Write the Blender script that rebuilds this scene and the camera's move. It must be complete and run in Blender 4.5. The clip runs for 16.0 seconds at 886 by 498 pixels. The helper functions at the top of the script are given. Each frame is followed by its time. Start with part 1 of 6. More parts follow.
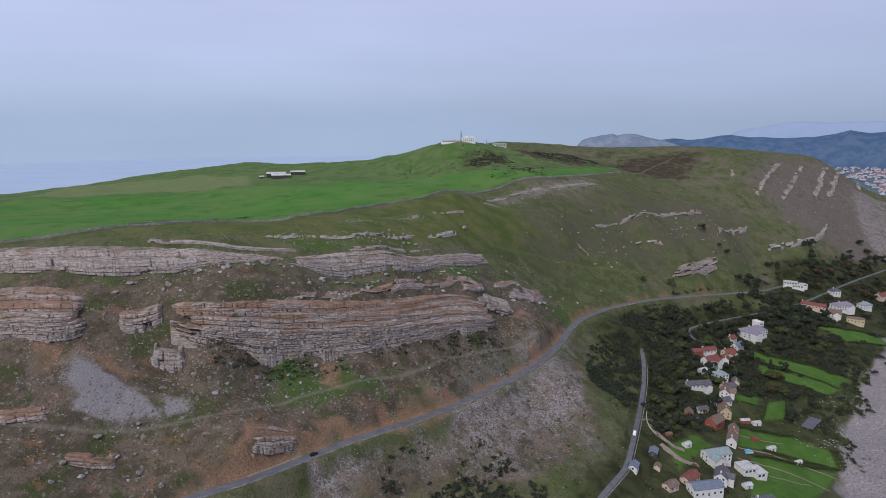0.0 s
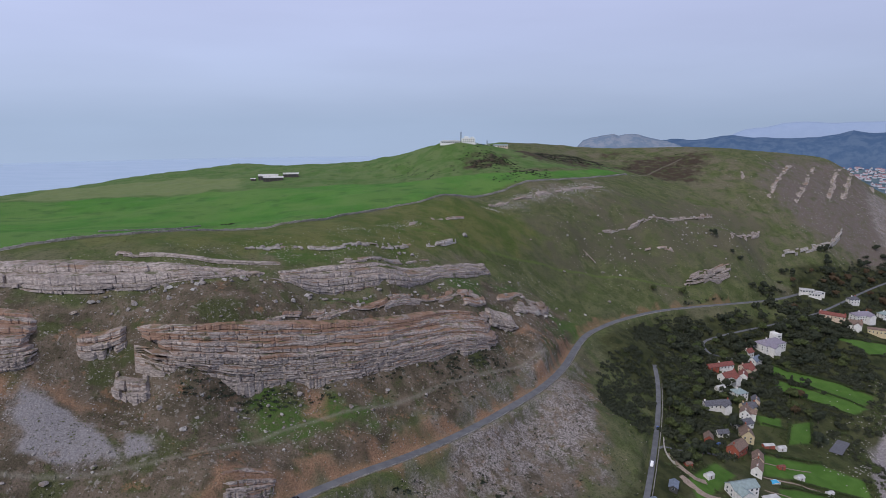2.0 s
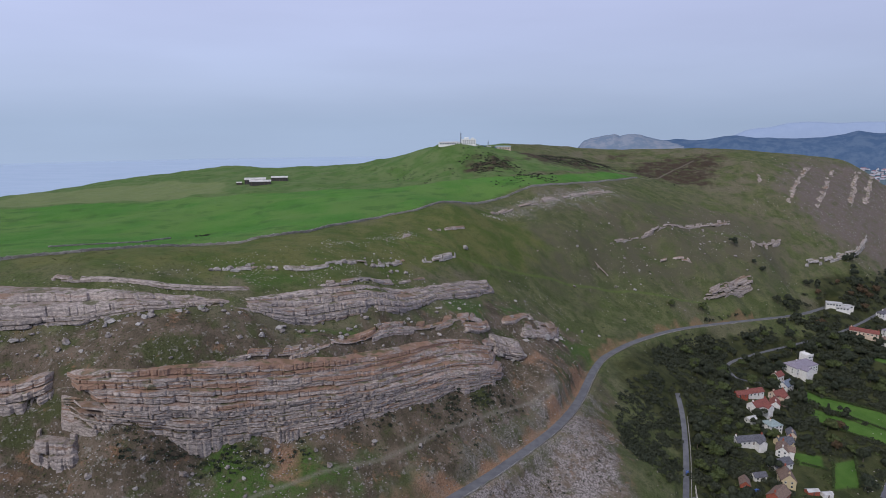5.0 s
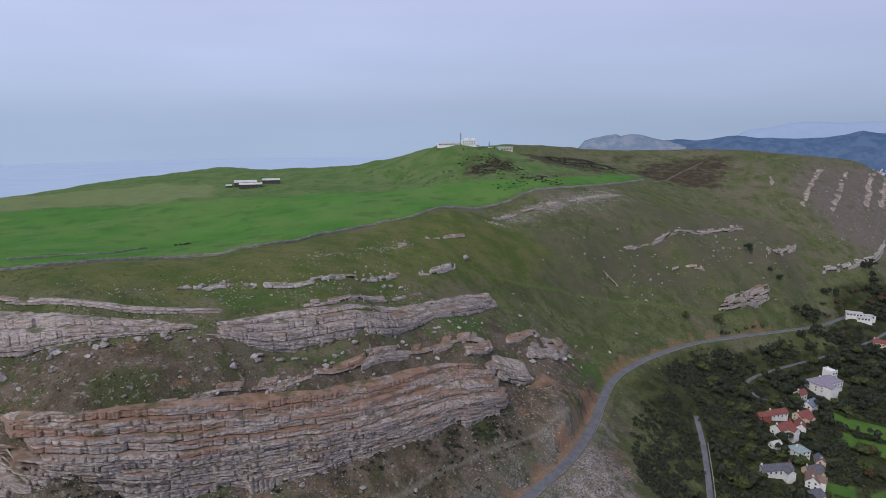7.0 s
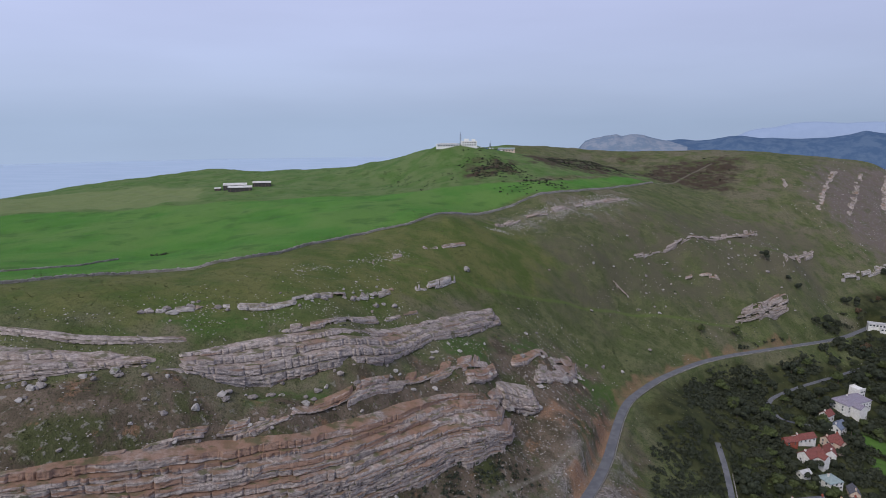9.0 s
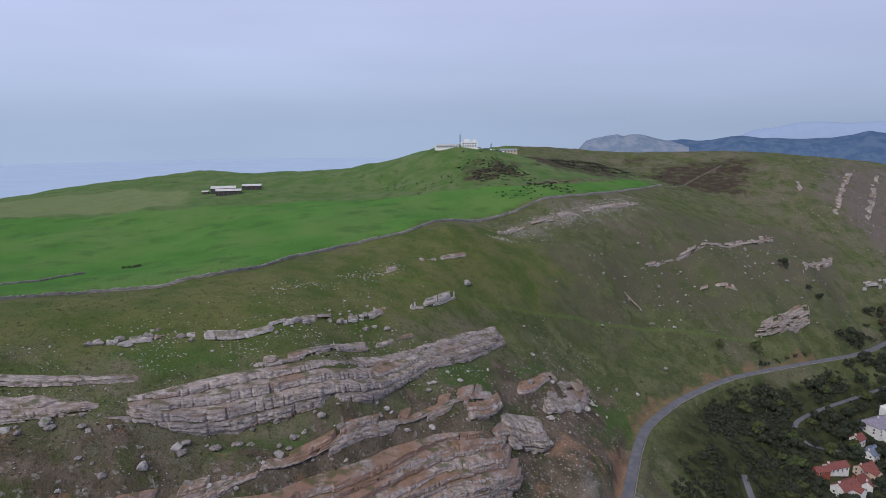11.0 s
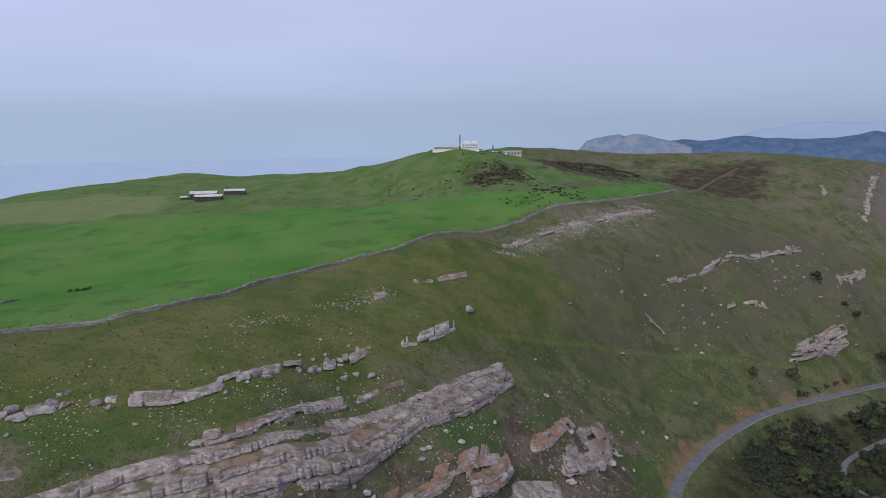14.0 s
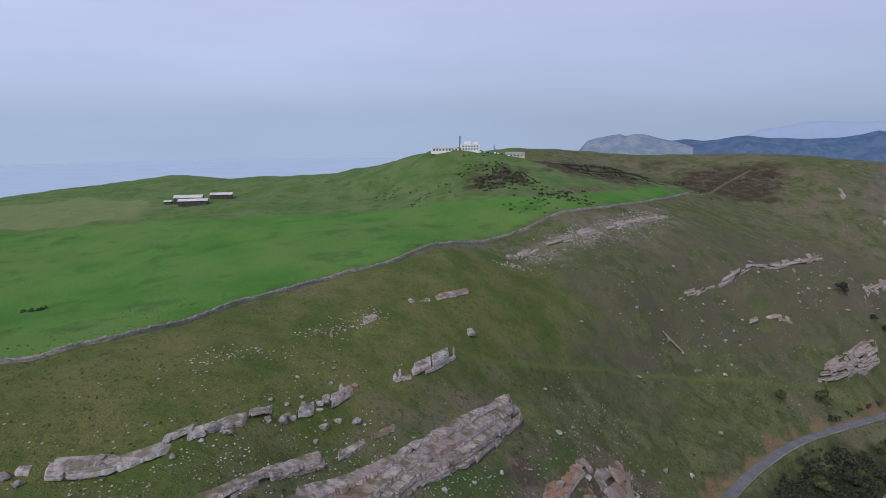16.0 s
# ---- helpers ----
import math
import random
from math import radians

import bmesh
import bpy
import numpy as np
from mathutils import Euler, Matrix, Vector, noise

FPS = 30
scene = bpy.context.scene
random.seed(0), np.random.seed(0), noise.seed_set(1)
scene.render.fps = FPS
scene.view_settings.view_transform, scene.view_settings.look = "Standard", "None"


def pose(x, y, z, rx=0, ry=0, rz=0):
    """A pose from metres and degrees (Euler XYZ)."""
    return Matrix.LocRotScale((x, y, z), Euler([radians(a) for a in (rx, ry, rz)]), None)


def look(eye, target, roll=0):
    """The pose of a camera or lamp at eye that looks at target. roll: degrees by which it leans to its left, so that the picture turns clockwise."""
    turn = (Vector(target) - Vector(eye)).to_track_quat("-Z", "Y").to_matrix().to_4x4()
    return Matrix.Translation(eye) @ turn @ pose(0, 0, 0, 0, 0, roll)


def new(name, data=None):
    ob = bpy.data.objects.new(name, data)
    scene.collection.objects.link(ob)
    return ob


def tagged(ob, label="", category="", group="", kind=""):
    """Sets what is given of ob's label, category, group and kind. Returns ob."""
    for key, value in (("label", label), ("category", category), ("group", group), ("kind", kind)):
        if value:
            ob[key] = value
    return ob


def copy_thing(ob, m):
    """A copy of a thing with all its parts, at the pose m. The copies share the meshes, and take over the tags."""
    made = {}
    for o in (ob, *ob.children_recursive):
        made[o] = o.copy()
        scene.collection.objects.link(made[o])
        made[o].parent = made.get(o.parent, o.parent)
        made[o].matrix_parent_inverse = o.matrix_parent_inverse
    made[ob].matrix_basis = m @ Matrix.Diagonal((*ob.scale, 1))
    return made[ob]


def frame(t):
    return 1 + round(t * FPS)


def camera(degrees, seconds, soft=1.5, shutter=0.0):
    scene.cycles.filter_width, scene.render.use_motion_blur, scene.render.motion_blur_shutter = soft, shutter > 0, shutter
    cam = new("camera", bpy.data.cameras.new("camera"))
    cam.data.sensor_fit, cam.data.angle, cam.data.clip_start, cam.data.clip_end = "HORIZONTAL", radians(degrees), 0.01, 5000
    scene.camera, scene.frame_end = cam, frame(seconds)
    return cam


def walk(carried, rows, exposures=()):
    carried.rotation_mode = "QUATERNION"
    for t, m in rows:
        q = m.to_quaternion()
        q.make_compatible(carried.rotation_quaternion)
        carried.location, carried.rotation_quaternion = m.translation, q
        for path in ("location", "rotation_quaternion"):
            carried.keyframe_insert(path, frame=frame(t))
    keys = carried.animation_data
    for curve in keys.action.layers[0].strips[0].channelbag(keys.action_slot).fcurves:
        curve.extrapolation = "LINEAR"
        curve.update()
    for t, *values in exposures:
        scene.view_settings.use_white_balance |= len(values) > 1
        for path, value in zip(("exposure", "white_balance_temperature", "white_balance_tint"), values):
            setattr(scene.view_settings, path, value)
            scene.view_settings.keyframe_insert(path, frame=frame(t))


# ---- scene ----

# camera: a level flight towards the summit, 260 m above the sea
cam = camera(72, 16.0, soft=0.9)
PATH = [
    (0, 0.00, 0.00, 260.00, 78.222, 0.000),
    (1, 0.32, 19.51, 260.00, 78.226, -0.021),
    (2, 0.65, 38.91, 260.01, 78.229, -0.042),
    (3, 0.97, 58.20, 260.01, 78.231, -0.065),
    (4, 1.29, 77.41, 260.01, 78.232, -0.088),
    (5, 1.60, 96.55, 260.01, 78.232, -0.112),
    (6, 1.92, 115.63, 260.02, 78.231, -0.137),
    (7, 2.24, 134.67, 260.02, 78.230, -0.162),
    (8, 2.55, 153.68, 260.02, 78.228, -0.189),
    (9, 2.87, 172.68, 260.02, 78.224, -0.216),
    (10, 3.18, 191.68, 260.03, 78.220, -0.244),
    (11, 3.50, 210.69, 260.03, 78.215, -0.273),
    (12, 3.82, 229.73, 260.03, 78.209, -0.303),
    (13, 4.13, 248.81, 260.03, 78.202, -0.333),
    (14, 4.45, 267.95, 260.04, 78.195, -0.365),
    (15, 4.77, 287.16, 260.04, 78.186, -0.397),
    (16, 5.09, 306.46, 260.04, 78.177, -0.430),
]
walk(cam, [(t, pose(x, y, z, rx, 0, rz)) for t, x, y, z, rx, rz in PATH])

# world: hazy overcast sky, soft light
SUN_EL, SUN_AZ = radians(42), radians(215)
world = bpy.data.worlds.new("world")
scene.world = world
world.use_nodes = True
wn, wl = world.node_tree.nodes, world.node_tree.links
wn.clear()
w_out, w_bg = wn.new("ShaderNodeOutputWorld"), wn.new("ShaderNodeBackground")
w_sky = wn.new("ShaderNodeTexSky")
w_sky.sky_type, w_sky.sun_disc = "NISHITA", False
w_sky.sun_elevation, w_sky.sun_rotation = SUN_EL, SUN_AZ
w_sky.air_density, w_sky.dust_density, w_sky.ozone_density = 1.0, 3.0, 2.0
w_co, w_sep, w_ramp = wn.new("ShaderNodeTexCoord"), wn.new("ShaderNodeSeparateXYZ"), wn.new("ShaderNodeValToRGB")
wl.new(w_co.outputs["Generated"], w_sep.inputs[0])
wl.new(w_sep.outputs["Z"], w_ramp.inputs[0])
SKY = [(0.0, (0.352, 0.448, 0.628)), (0.05, (0.408, 0.492, 0.695)), (0.12, (0.455, 0.525, 0.765)), (0.25, (0.515, 0.56, 0.835)), (1.0, (0.70, 0.72, 0.92))]
while len(w_ramp.color_ramp.elements) < len(SKY):
    w_ramp.color_ramp.elements.new(0.5)
for e, (p, c) in zip(w_ramp.color_ramp.elements, SKY):
    e.position, e.color = p, (*c, 1)
# thin cloud streaks over the haze
w_map, w_noise = wn.new("ShaderNodeMapping"), wn.new("ShaderNodeTexNoise")
w_map.inputs["Scale"].default_value = (1.2, 1.2, 7.0)
w_noise.inputs["Scale"].default_value, w_noise.inputs["Detail"].default_value = 1.6, 4
wl.new(w_co.outputs["Generated"], w_map.inputs[0])
wl.new(w_map.outputs[0], w_noise.inputs["Vector"])
w_var = wn.new("ShaderNodeMapRange")
w_var.inputs["From Min"].default_value, w_var.inputs["From Max"].default_value = 0.3, 0.7
w_var.inputs["To Min"].default_value, w_var.inputs["To Max"].default_value = 0.95, 1.05
wl.new(w_noise.outputs["Fac"], w_var.inputs["Value"])
w_mul, w_add, w_scl = wn.new("ShaderNodeVectorMath"), wn.new("ShaderNodeVectorMath"), wn.new("ShaderNodeVectorMath")
w_mul.operation, w_add.operation, w_scl.operation = "SCALE", "ADD", "SCALE"
wl.new(w_ramp.outputs[0], w_mul.inputs[0])
w_side = wn.new("ShaderNodeMapRange")  # brighter towards the west
w_side.inputs["From Min"].default_value, w_side.inputs["From Max"].default_value = -0.6, 0.6
w_side.inputs["To Min"].default_value, w_side.inputs["To Max"].default_value = 1.09, 0.93
wl.new(w_sep.outputs["X"], w_side.inputs["Value"])
w_both = wn.new("ShaderNodeMath")
w_both.operation = "MULTIPLY"
wl.new(w_var.outputs[0], w_both.inputs[0])
wl.new(w_side.outputs[0], w_both.inputs[1])
wl.new(w_both.outputs[0], w_mul.inputs["Scale"])
wl.new(w_sky.outputs[0], w_scl.inputs[0])
w_scl.inputs["Scale"].default_value = 0.004
wl.new(w_mul.outputs[0], w_add.inputs[0])
wl.new(w_scl.outputs[0], w_add.inputs[1])
wl.new(w_add.outputs[0], w_bg.inputs["Color"])
w_bg.inputs["Strength"].default_value = 1.0
wl.new(w_bg.outputs[0], w_out.inputs[0])

sun = new("sun", bpy.data.lights.new("sun", "SUN"))
sun.data.energy, sun.data.angle, sun.data.color = 2.2, radians(14), (1.0, 0.96, 0.9)
sun.matrix_world = look((0, 0, 0), (-math.sin(SUN_AZ) * math.cos(SUN_EL), -math.cos(SUN_AZ) * math.cos(SUN_EL), -math.sin(SUN_EL)))


# ---- materials ----
def material(name, rough=0.9, metal=0.0):
    m = bpy.data.materials.new(name)
    m.use_nodes = True
    b = m.node_tree.nodes["Principled BSDF"]
    b.inputs["Roughness"].default_value, b.inputs["Metallic"].default_value = rough, metal
    b.inputs["Specular IOR Level"].default_value = 0.25
    return m, m.node_tree.nodes, m.node_tree.links, b


class Nodes:
    """Small helper to chain nodes of one material."""

    def __init__(self, name, rough=0.9, metal=0.0):
        self.m, self.n, self.l, self.b = material(name, rough, metal)
        self.pos = self.n.new("ShaderNodeNewGeometry").outputs["Position"]

    def noise(self, size, detail=4, stretch=(1, 1, 1), rough=0.55):
        t, mp = self.n.new("ShaderNodeTexNoise"), self.n.new("ShaderNodeMapping")
        mp.inputs["Scale"].default_value = stretch
        t.inputs["Scale"].default_value, t.inputs["Detail"].default_value, t.inputs["Roughness"].default_value = 1 / size, detail, rough
        self.l.new(self.pos, mp.inputs[0])
        self.l.new(mp.outputs[0], t.inputs["Vector"])
        return t.outputs["Fac"]

    def voronoi(self, size):
        t = self.n.new("ShaderNodeTexVoronoi")
        t.inputs["Scale"].default_value = 1 / size
        self.l.new(self.pos, t.inputs["Vector"])
        return t.outputs["Distance"]

    def band(self, fac, lo, hi, a=0.0, b=1.0):
        t = self.n.new("ShaderNodeMapRange")
        t.interpolation_type = "SMOOTHSTEP"
        for k, v in (("From Min", lo), ("From Max", hi), ("To Min", a), ("To Max", b)):
            t.inputs[k].default_value = v
        self.l.new(fac, t.inputs["Value"])
        return t.outputs[0]

    def math(self, op, a, b):
        t = self.n.new("ShaderNodeMath")
        t.operation = op
        for k, v in enumerate((a, b)):
            if isinstance(v, (int, float)):
                t.inputs[k].default_value = v
            else:
                self.l.new(v, t.inputs[k])
        return t.outputs[0]

    def mix(self, fac, a, b):
        t = self.n.new("ShaderNodeMix")
        t.data_type = "RGBA"
        for k, v in (("Factor", fac), ("A", a), ("B", b)):
            s = [i for i in t.inputs if i.name == k and i.type == ("VALUE" if k == "Factor" else "RGBA")][0]
            if isinstance(v, (int, float)):
                s.default_value = v
            elif isinstance(v, tuple):
                s.default_value = (*v, 1)
            else:
                self.l.new(v, s)
        return [o for o in t.outputs if o.type == "RGBA"][0]

    def attr(self, name):
        t, s = self.n.new("ShaderNodeAttribute"), self.n.new("ShaderNodeSeparateColor")
        t.attribute_name = name
        self.l.new(t.outputs["Color"], s.inputs[0])
        return s.outputs

    def random(self):
        return self.n.new("ShaderNodeObjectInfo").outputs["Random"]

    def island(self):
        return self.n.new("ShaderNodeNewGeometry").outputs["Random Per Island"]

    def color(self, c):
        if isinstance(c, tuple):
            self.b.inputs["Base Color"].default_value = (*c, 1)
        else:
            self.l.new(c, self.b.inputs["Base Color"])
        return self

    def bump(self, fac, depth, strength=1.0):
        t = self.n.new("ShaderNodeBump")
        t.inputs["Distance"].default_value, t.inputs["Strength"].default_value = depth, strength
        self.l.new(fac, t.inputs["Height"])
        self.l.new(t.outputs[0], self.b.inputs["Normal"])
        return self


def plain(name, c, rough=0.8, metal=0.0, vary=0.12, size=1.5):
    k = Nodes(name, rough, metal)
    a = tuple(v * (1 - vary) for v in c)
    b = tuple(min(1, v * (1 + vary)) for v in c)
    return k.color(k.mix(k.band(k.noise(size, 5), 0.35, 0.65), a, b)).m


def rock_material(name, base, pale, stain, amount):
    k = Nodes(name, 0.95)
    c = k.mix(k.band(k.noise(1.6, 7, (0.5, 0.5, 1.8), 0.65), 0.36, 0.62), base, pale)
    c = k.mix(k.band(k.noise(14, 4), 0.40, 0.62, 0, 0.45), c, tuple(v * 0.62 for v in base))
    c = k.mix(k.band(k.noise(9, 5, (1, 1, 2.5)), 0.62 - amount * 0.3, 0.75 - amount * 0.2), c, stain)
    c = k.mix(k.band(k.noise(0.8, 5, (1, 1, 0.6)), 0.55, 0.68, 0, 0.8), c, (0.075, 0.068, 0.058))
    c = k.mix(k.band(k.noise(5, 4), 0.63, 0.72, 0, 0.8), c, (0.09, 0.105, 0.04))
    k.color(c).bump(k.noise(0.7, 8, (1, 1, 2.5), 0.7), 0.5)
    return k.m


# ---- the lie of the land ----
# breaklines of the hill, each a short run of (x, y, z)
SHORE_LINE = [(286, 392, 1), (342, 480, 2), (406, 546, 2), (453, 583, 2)]
BLUFF_LINE = [(253, 374, 13), (296, 425, 13), (360, 560, 16), (375, 530, 15), (508, 670, 14), (407, 575, 16)]
GARDENS_LINE = [(202, 359, 27), (285, 486, 20), (353, 556, 18), (250, 535, 26), (202, 394, 27), (325, 640, 32), (440, 650, 28), (482, 716, 34)]
LANE_LINE = [(101, 327, 46), (125, 373, 47), (159, 454, 42), (182, 525, 46), (270, 628, 42), (256, 597, 43)]
WOOD_LINE = [(223, 626, 55), (168, 553, 68), (136, 435, 55), (452, 766, 46), (580, 819, 28), (340, 690, 50)]
TALUS_LINE = [(-8, 327, 72), (26, 337, 63), (66, 371, 60), (99, 387, 60), (95, 420, 76), (-41, 303, 82), (-26, 298, 64), (21, 310, 56), (54, 318, 53), (-65, 279, 76)]
ROAD_LINE = [(-110, 258, 91), (-86, 278, 89), (-67, 292, 88), (-46, 313, 87), (-15, 336, 85), (17, 367, 83), (47, 407, 81), (90, 469, 78), (130, 549, 73), (166, 592, 72), (236, 652, 67), (317, 694, 61), (401, 752, 50)]
SLOPE_LINE = [(-137, 281, 113), (-158, 291, 123), (-179, 273, 120), (-91, 280, 108), (-105, 315, 114), (-73, 327, 109), (-47, 330, 104), (-90, 318, 110), (-17, 370, 104), (-154, 258, 101), (-143, 259, 98), (-203, 272, 127), (-184, 230, 108)]
CLIFF_FOOT_LINE = [(-199, 303, 147), (-194, 302, 141), (-150, 315, 126), (-101, 335, 120), (-72, 353, 120), (-42, 372, 120), (-19, 387, 117), (42, 456, 99), (39, 447, 103), (76, 473, 100)]
CLIFF_BROW_LINE = [(-195, 325, 159), (-165, 371, 168), (-150, 337, 158), (-129, 332, 158), (-107, 345, 155), (-83, 364, 154), (-54, 384, 154), (-20, 431, 142), (24, 460, 130), (31, 489, 128), (39, 492, 120), (48, 486, 112), (87, 551, 98), (66, 527, 116)]
GREY_FOOT_LINE = [(-184, 352, 168), (-167, 358, 171), (-14, 460, 148), (39, 566, 131), (-53, 416, 158), (-70, 398, 152), (-147, 362, 172)]
GREY_BROW_LINE = [(-126, 384, 174), (-115, 387, 174), (-92, 403, 172), (-77, 420, 172), (-184, 386, 181), (-184, 365, 178), (-156, 377, 180), (-167, 391, 184), (-187, 395, 186), (42, 575, 138), (-60, 430, 172), (-41, 462, 164), (61, 563, 122), (-23, 446, 155), (-33, 432, 162)]
LEDGE_LINE = [(-104, 433, 179), (-84, 445, 177), (-55, 469, 174), (-27, 519, 164), (-9, 541, 160), (11, 563, 157)]
WALL_LINE = [(-185, 510, 176), (-140, 508, 178), (-120, 520, 180), (-81, 565, 179), (-61, 620, 178), (-25, 640, 181), (13, 668, 183), (111, 790, 187), (195, 887, 185), (283, 985, 180)]
HILL_LINE = [(68, 718, 163), (133, 773, 174), (198, 837, 177), (89, 661, 142), (139, 699, 140), (158, 686, 113), (218, 728, 113), (261, 785, 139), (413, 911, 132), (376, 809, 118), (214, 682, 92), (312, 732, 90), (127, 647, 105), (179, 732, 134), (348, 856, 131), (342, 750, 85)]
HILL_B_LINE = [(276, 711, 78), (99, 588, 99), (168, 600, 76), (308, 831, 133), (390, 820, 109), (232, 761, 122), (320, 733, 73), (419, 804, 69)]
EAST_LINE = [(536, 865, 80), (604, 938, 101), (453, 847, 88), (669, 1087, 157), (741, 1154, 171), (589, 861, 47), (616, 1145, 200), (504, 989, 163), (509, 1087, 197), (456, 1102, 196), (457, 1193, 214), (326, 1190, 202), (274, 1159, 191), (354, 1046, 170), (218, 1289, 183), (720, 1000, 95)]
EAST_B_LINE = [(800, 1080, 95)]
PLATEAU_LINE = [(-203, 609, 164), (-278, 942, 173), (-308, 885, 170), (-250, 930, 176), (-59, 939, 182), (-10, 870, 187), (-130, 1176, 188), (-58, 1120, 204), (31, 985, 229), (70, 1000, 225), (-5, 985, 226), (10, 1060, 222), (100, 1100, 210), (-396, 1230, 180), (-560, 1200, 161), (-600, 1100, 155)]
PLATEAU_B_LINE = [(-420, 900, 162), (-420, 700, 158), (-350, 600, 164), (-280, 480, 180), (90, 900, 200)]
OUT_LINE = [(380, 400, 2), (430, 470, 2), (500, 540, 2), (580, 620, 2), (340, 330, 1), (450, 400, -3), (560, 500, -3), (700, 650, -3), (-320, 400, 184), (-370, 330, 165), (-300, 250, 118), (-250, 190, 95), (-400, 150, 60), (-200, 80, 40), (-100, 100, 35), (0, 180, 40)]
OUT_B_LINE = [(100, 250, 30), (250, 250, 8), (-700, 900, 150), (-800, 400, 150), (-750, 100, 40), (-600, 1500, 80), (-200, 1500, 100), (200, 1600, 120), (600, 1500, 130), (900, 1400, 120), (1000, 1150, 60), (1000, 1000, 10), (-1000, 1200, 60), (300, 350, 6), (700, 820, 8), (-300, -100, -5)]
OUT_C_LINE = [(100, -100, -5), (1100, 1600, 5), (-900, 1800, -5), (200, 1900, -5), (900, 1900, -5), (-1300, 800, 0), (-1200, 200, 0)]
BACK_LINE = [(108, 1180, 225), (168, 1230, 219), (229, 1260, 215), (285, 1260, 211), (325, 1240, 209), (379, 1240, 211), (698, 1160, 194)]
BREAKLINES = (SHORE_LINE, BLUFF_LINE, GARDENS_LINE, LANE_LINE, WOOD_LINE, TALUS_LINE, ROAD_LINE, SLOPE_LINE, CLIFF_FOOT_LINE, CLIFF_BROW_LINE, GREY_FOOT_LINE, GREY_BROW_LINE, LEDGE_LINE, WALL_LINE, HILL_LINE, HILL_B_LINE, EAST_LINE, EAST_B_LINE, PLATEAU_LINE, PLATEAU_B_LINE, OUT_LINE, OUT_B_LINE, OUT_C_LINE, BACK_LINE)


def lattice(ix, iy, seed):
    h = (ix.astype(np.int64) * 374761393 + iy.astype(np.int64) * 668265263 + seed * 974634777) & 0x7FFFFFFF
    h = ((h ^ (h >> 13)) * 1274126177) & 0x7FFFFFFF
    return ((h ^ (h >> 16)) & 0xFFFF) / 65535.0


def value_noise(x, y, size, seed=0):
    """Smooth noise between -1 and 1."""
    x, y = np.asarray(x, float) / size, np.asarray(y, float) / size
    ix, iy = np.floor(x), np.floor(y)
    fx, fy = x - ix, y - iy
    fx, fy = fx * fx * (3 - 2 * fx), fy * fy * (3 - 2 * fy)
    a, b = lattice(ix, iy, seed), lattice(ix + 1, iy, seed)
    c, d = lattice(ix, iy + 1, seed), lattice(ix + 1, iy + 1, seed)
    return 2 * ((a * (1 - fx) + b * fx) * (1 - fy) + (c * (1 - fx) + d * fx) * fy) - 1


def fbm(x, y, size, octaves=4, seed=0):
    return sum(value_noise(x + 17.3 * o, y - 9.1 * o, size / 2**o, seed + o) * 0.55**o for o in range(octaves))


SPOTS = np.array([p for line in BREAKLINES for p in line], float)


def spread(a):
    return -np.sqrt(((a[:, None] - SPOTS[None, :, :2]) ** 2).sum(-1) + 100)


def lie_of_the_land():
    n = len(SPOTS)
    a = np.zeros((n + 3, n + 3))
    a[:n, :n] = spread(SPOTS[:, :2]) + 2.5 * np.eye(n)
    a[:n, n] = a[n, :n] = 1
    a[:n, n + 1:] = SPOTS[:, :2] / 1000
    a[n + 1:, :n] = SPOTS[:, :2].T / 1000
    return np.linalg.solve(a, np.r_[SPOTS[:, 2], 0, 0, 0])


LIE = lie_of_the_land()


def broad(x, y):
    """The smooth height of the land."""
    q = np.stack([np.ravel(x), np.ravel(y)], 1).astype(float)
    z = np.empty(len(q))
    for i in range(0, len(q), 20000):
        s = q[i:i + 20000]
        z[i:i + 20000] = spread(s) @ LIE[:-3] + LIE[-3] + s / 1000 @ LIE[-2:]
    return z.reshape(np.shape(x))


def resample(line, step):
    p = np.array(line, float)
    for _ in range(2):
        q = [p[0]]
        for a, b in zip(p[:-1], p[1:]):
            q += [a * 0.75 + b * 0.25, a * 0.25 + b * 0.75]
        p = np.array(q + [p[-1]])
    s = np.r_[0, np.cumsum(np.linalg.norm(np.diff(p[:, :2], axis=0), axis=1))]
    t = np.linspace(0, s[-1], max(2, int(s[-1] / step) + 1))
    return np.stack([np.interp(t, s, p[:, k]) for k in range(p.shape[1])], 1)


def near_line(x, y, line):
    """Distance to a line and the third value of its nearest point."""
    d, z = np.full(np.shape(x), 1e9), np.zeros(np.shape(x))
    for a, b in zip(line[:-1], line[1:]):
        w = b[:2] - a[:2]
        t = np.clip(((x - a[0]) * w[0] + (y - a[1]) * w[1]) / (w @ w + 1e-9), 0, 1)
        e = np.hypot(x - a[0] - t * w[0], y - a[1] - t * w[1])
        m = e < d
        d = np.where(m, e, d)
        if len(a) > 2:
            z = np.where(m, a[2] + t * (b[2] - a[2]), z)
    return d, z


def within(x, y, poly, soft=4.0):
    """1 inside a patch, 0 outside, with a soft edge."""
    p = np.array(poly, float)
    inside = np.zeros(np.shape(x), bool)
    for (ax, ay), (bx, by) in zip(p, np.roll(p, -1, 0)):
        cross = (ay > y) != (by > y)
        inside ^= cross & (x < (bx - ax) * (y - ay) / (by - ay + 1e-12) + ax)
    d, _ = near_line(x, y, np.r_[p, p[:1]])
    return np.clip(0.5 + np.where(inside, d, -d) / soft, 0, 1)


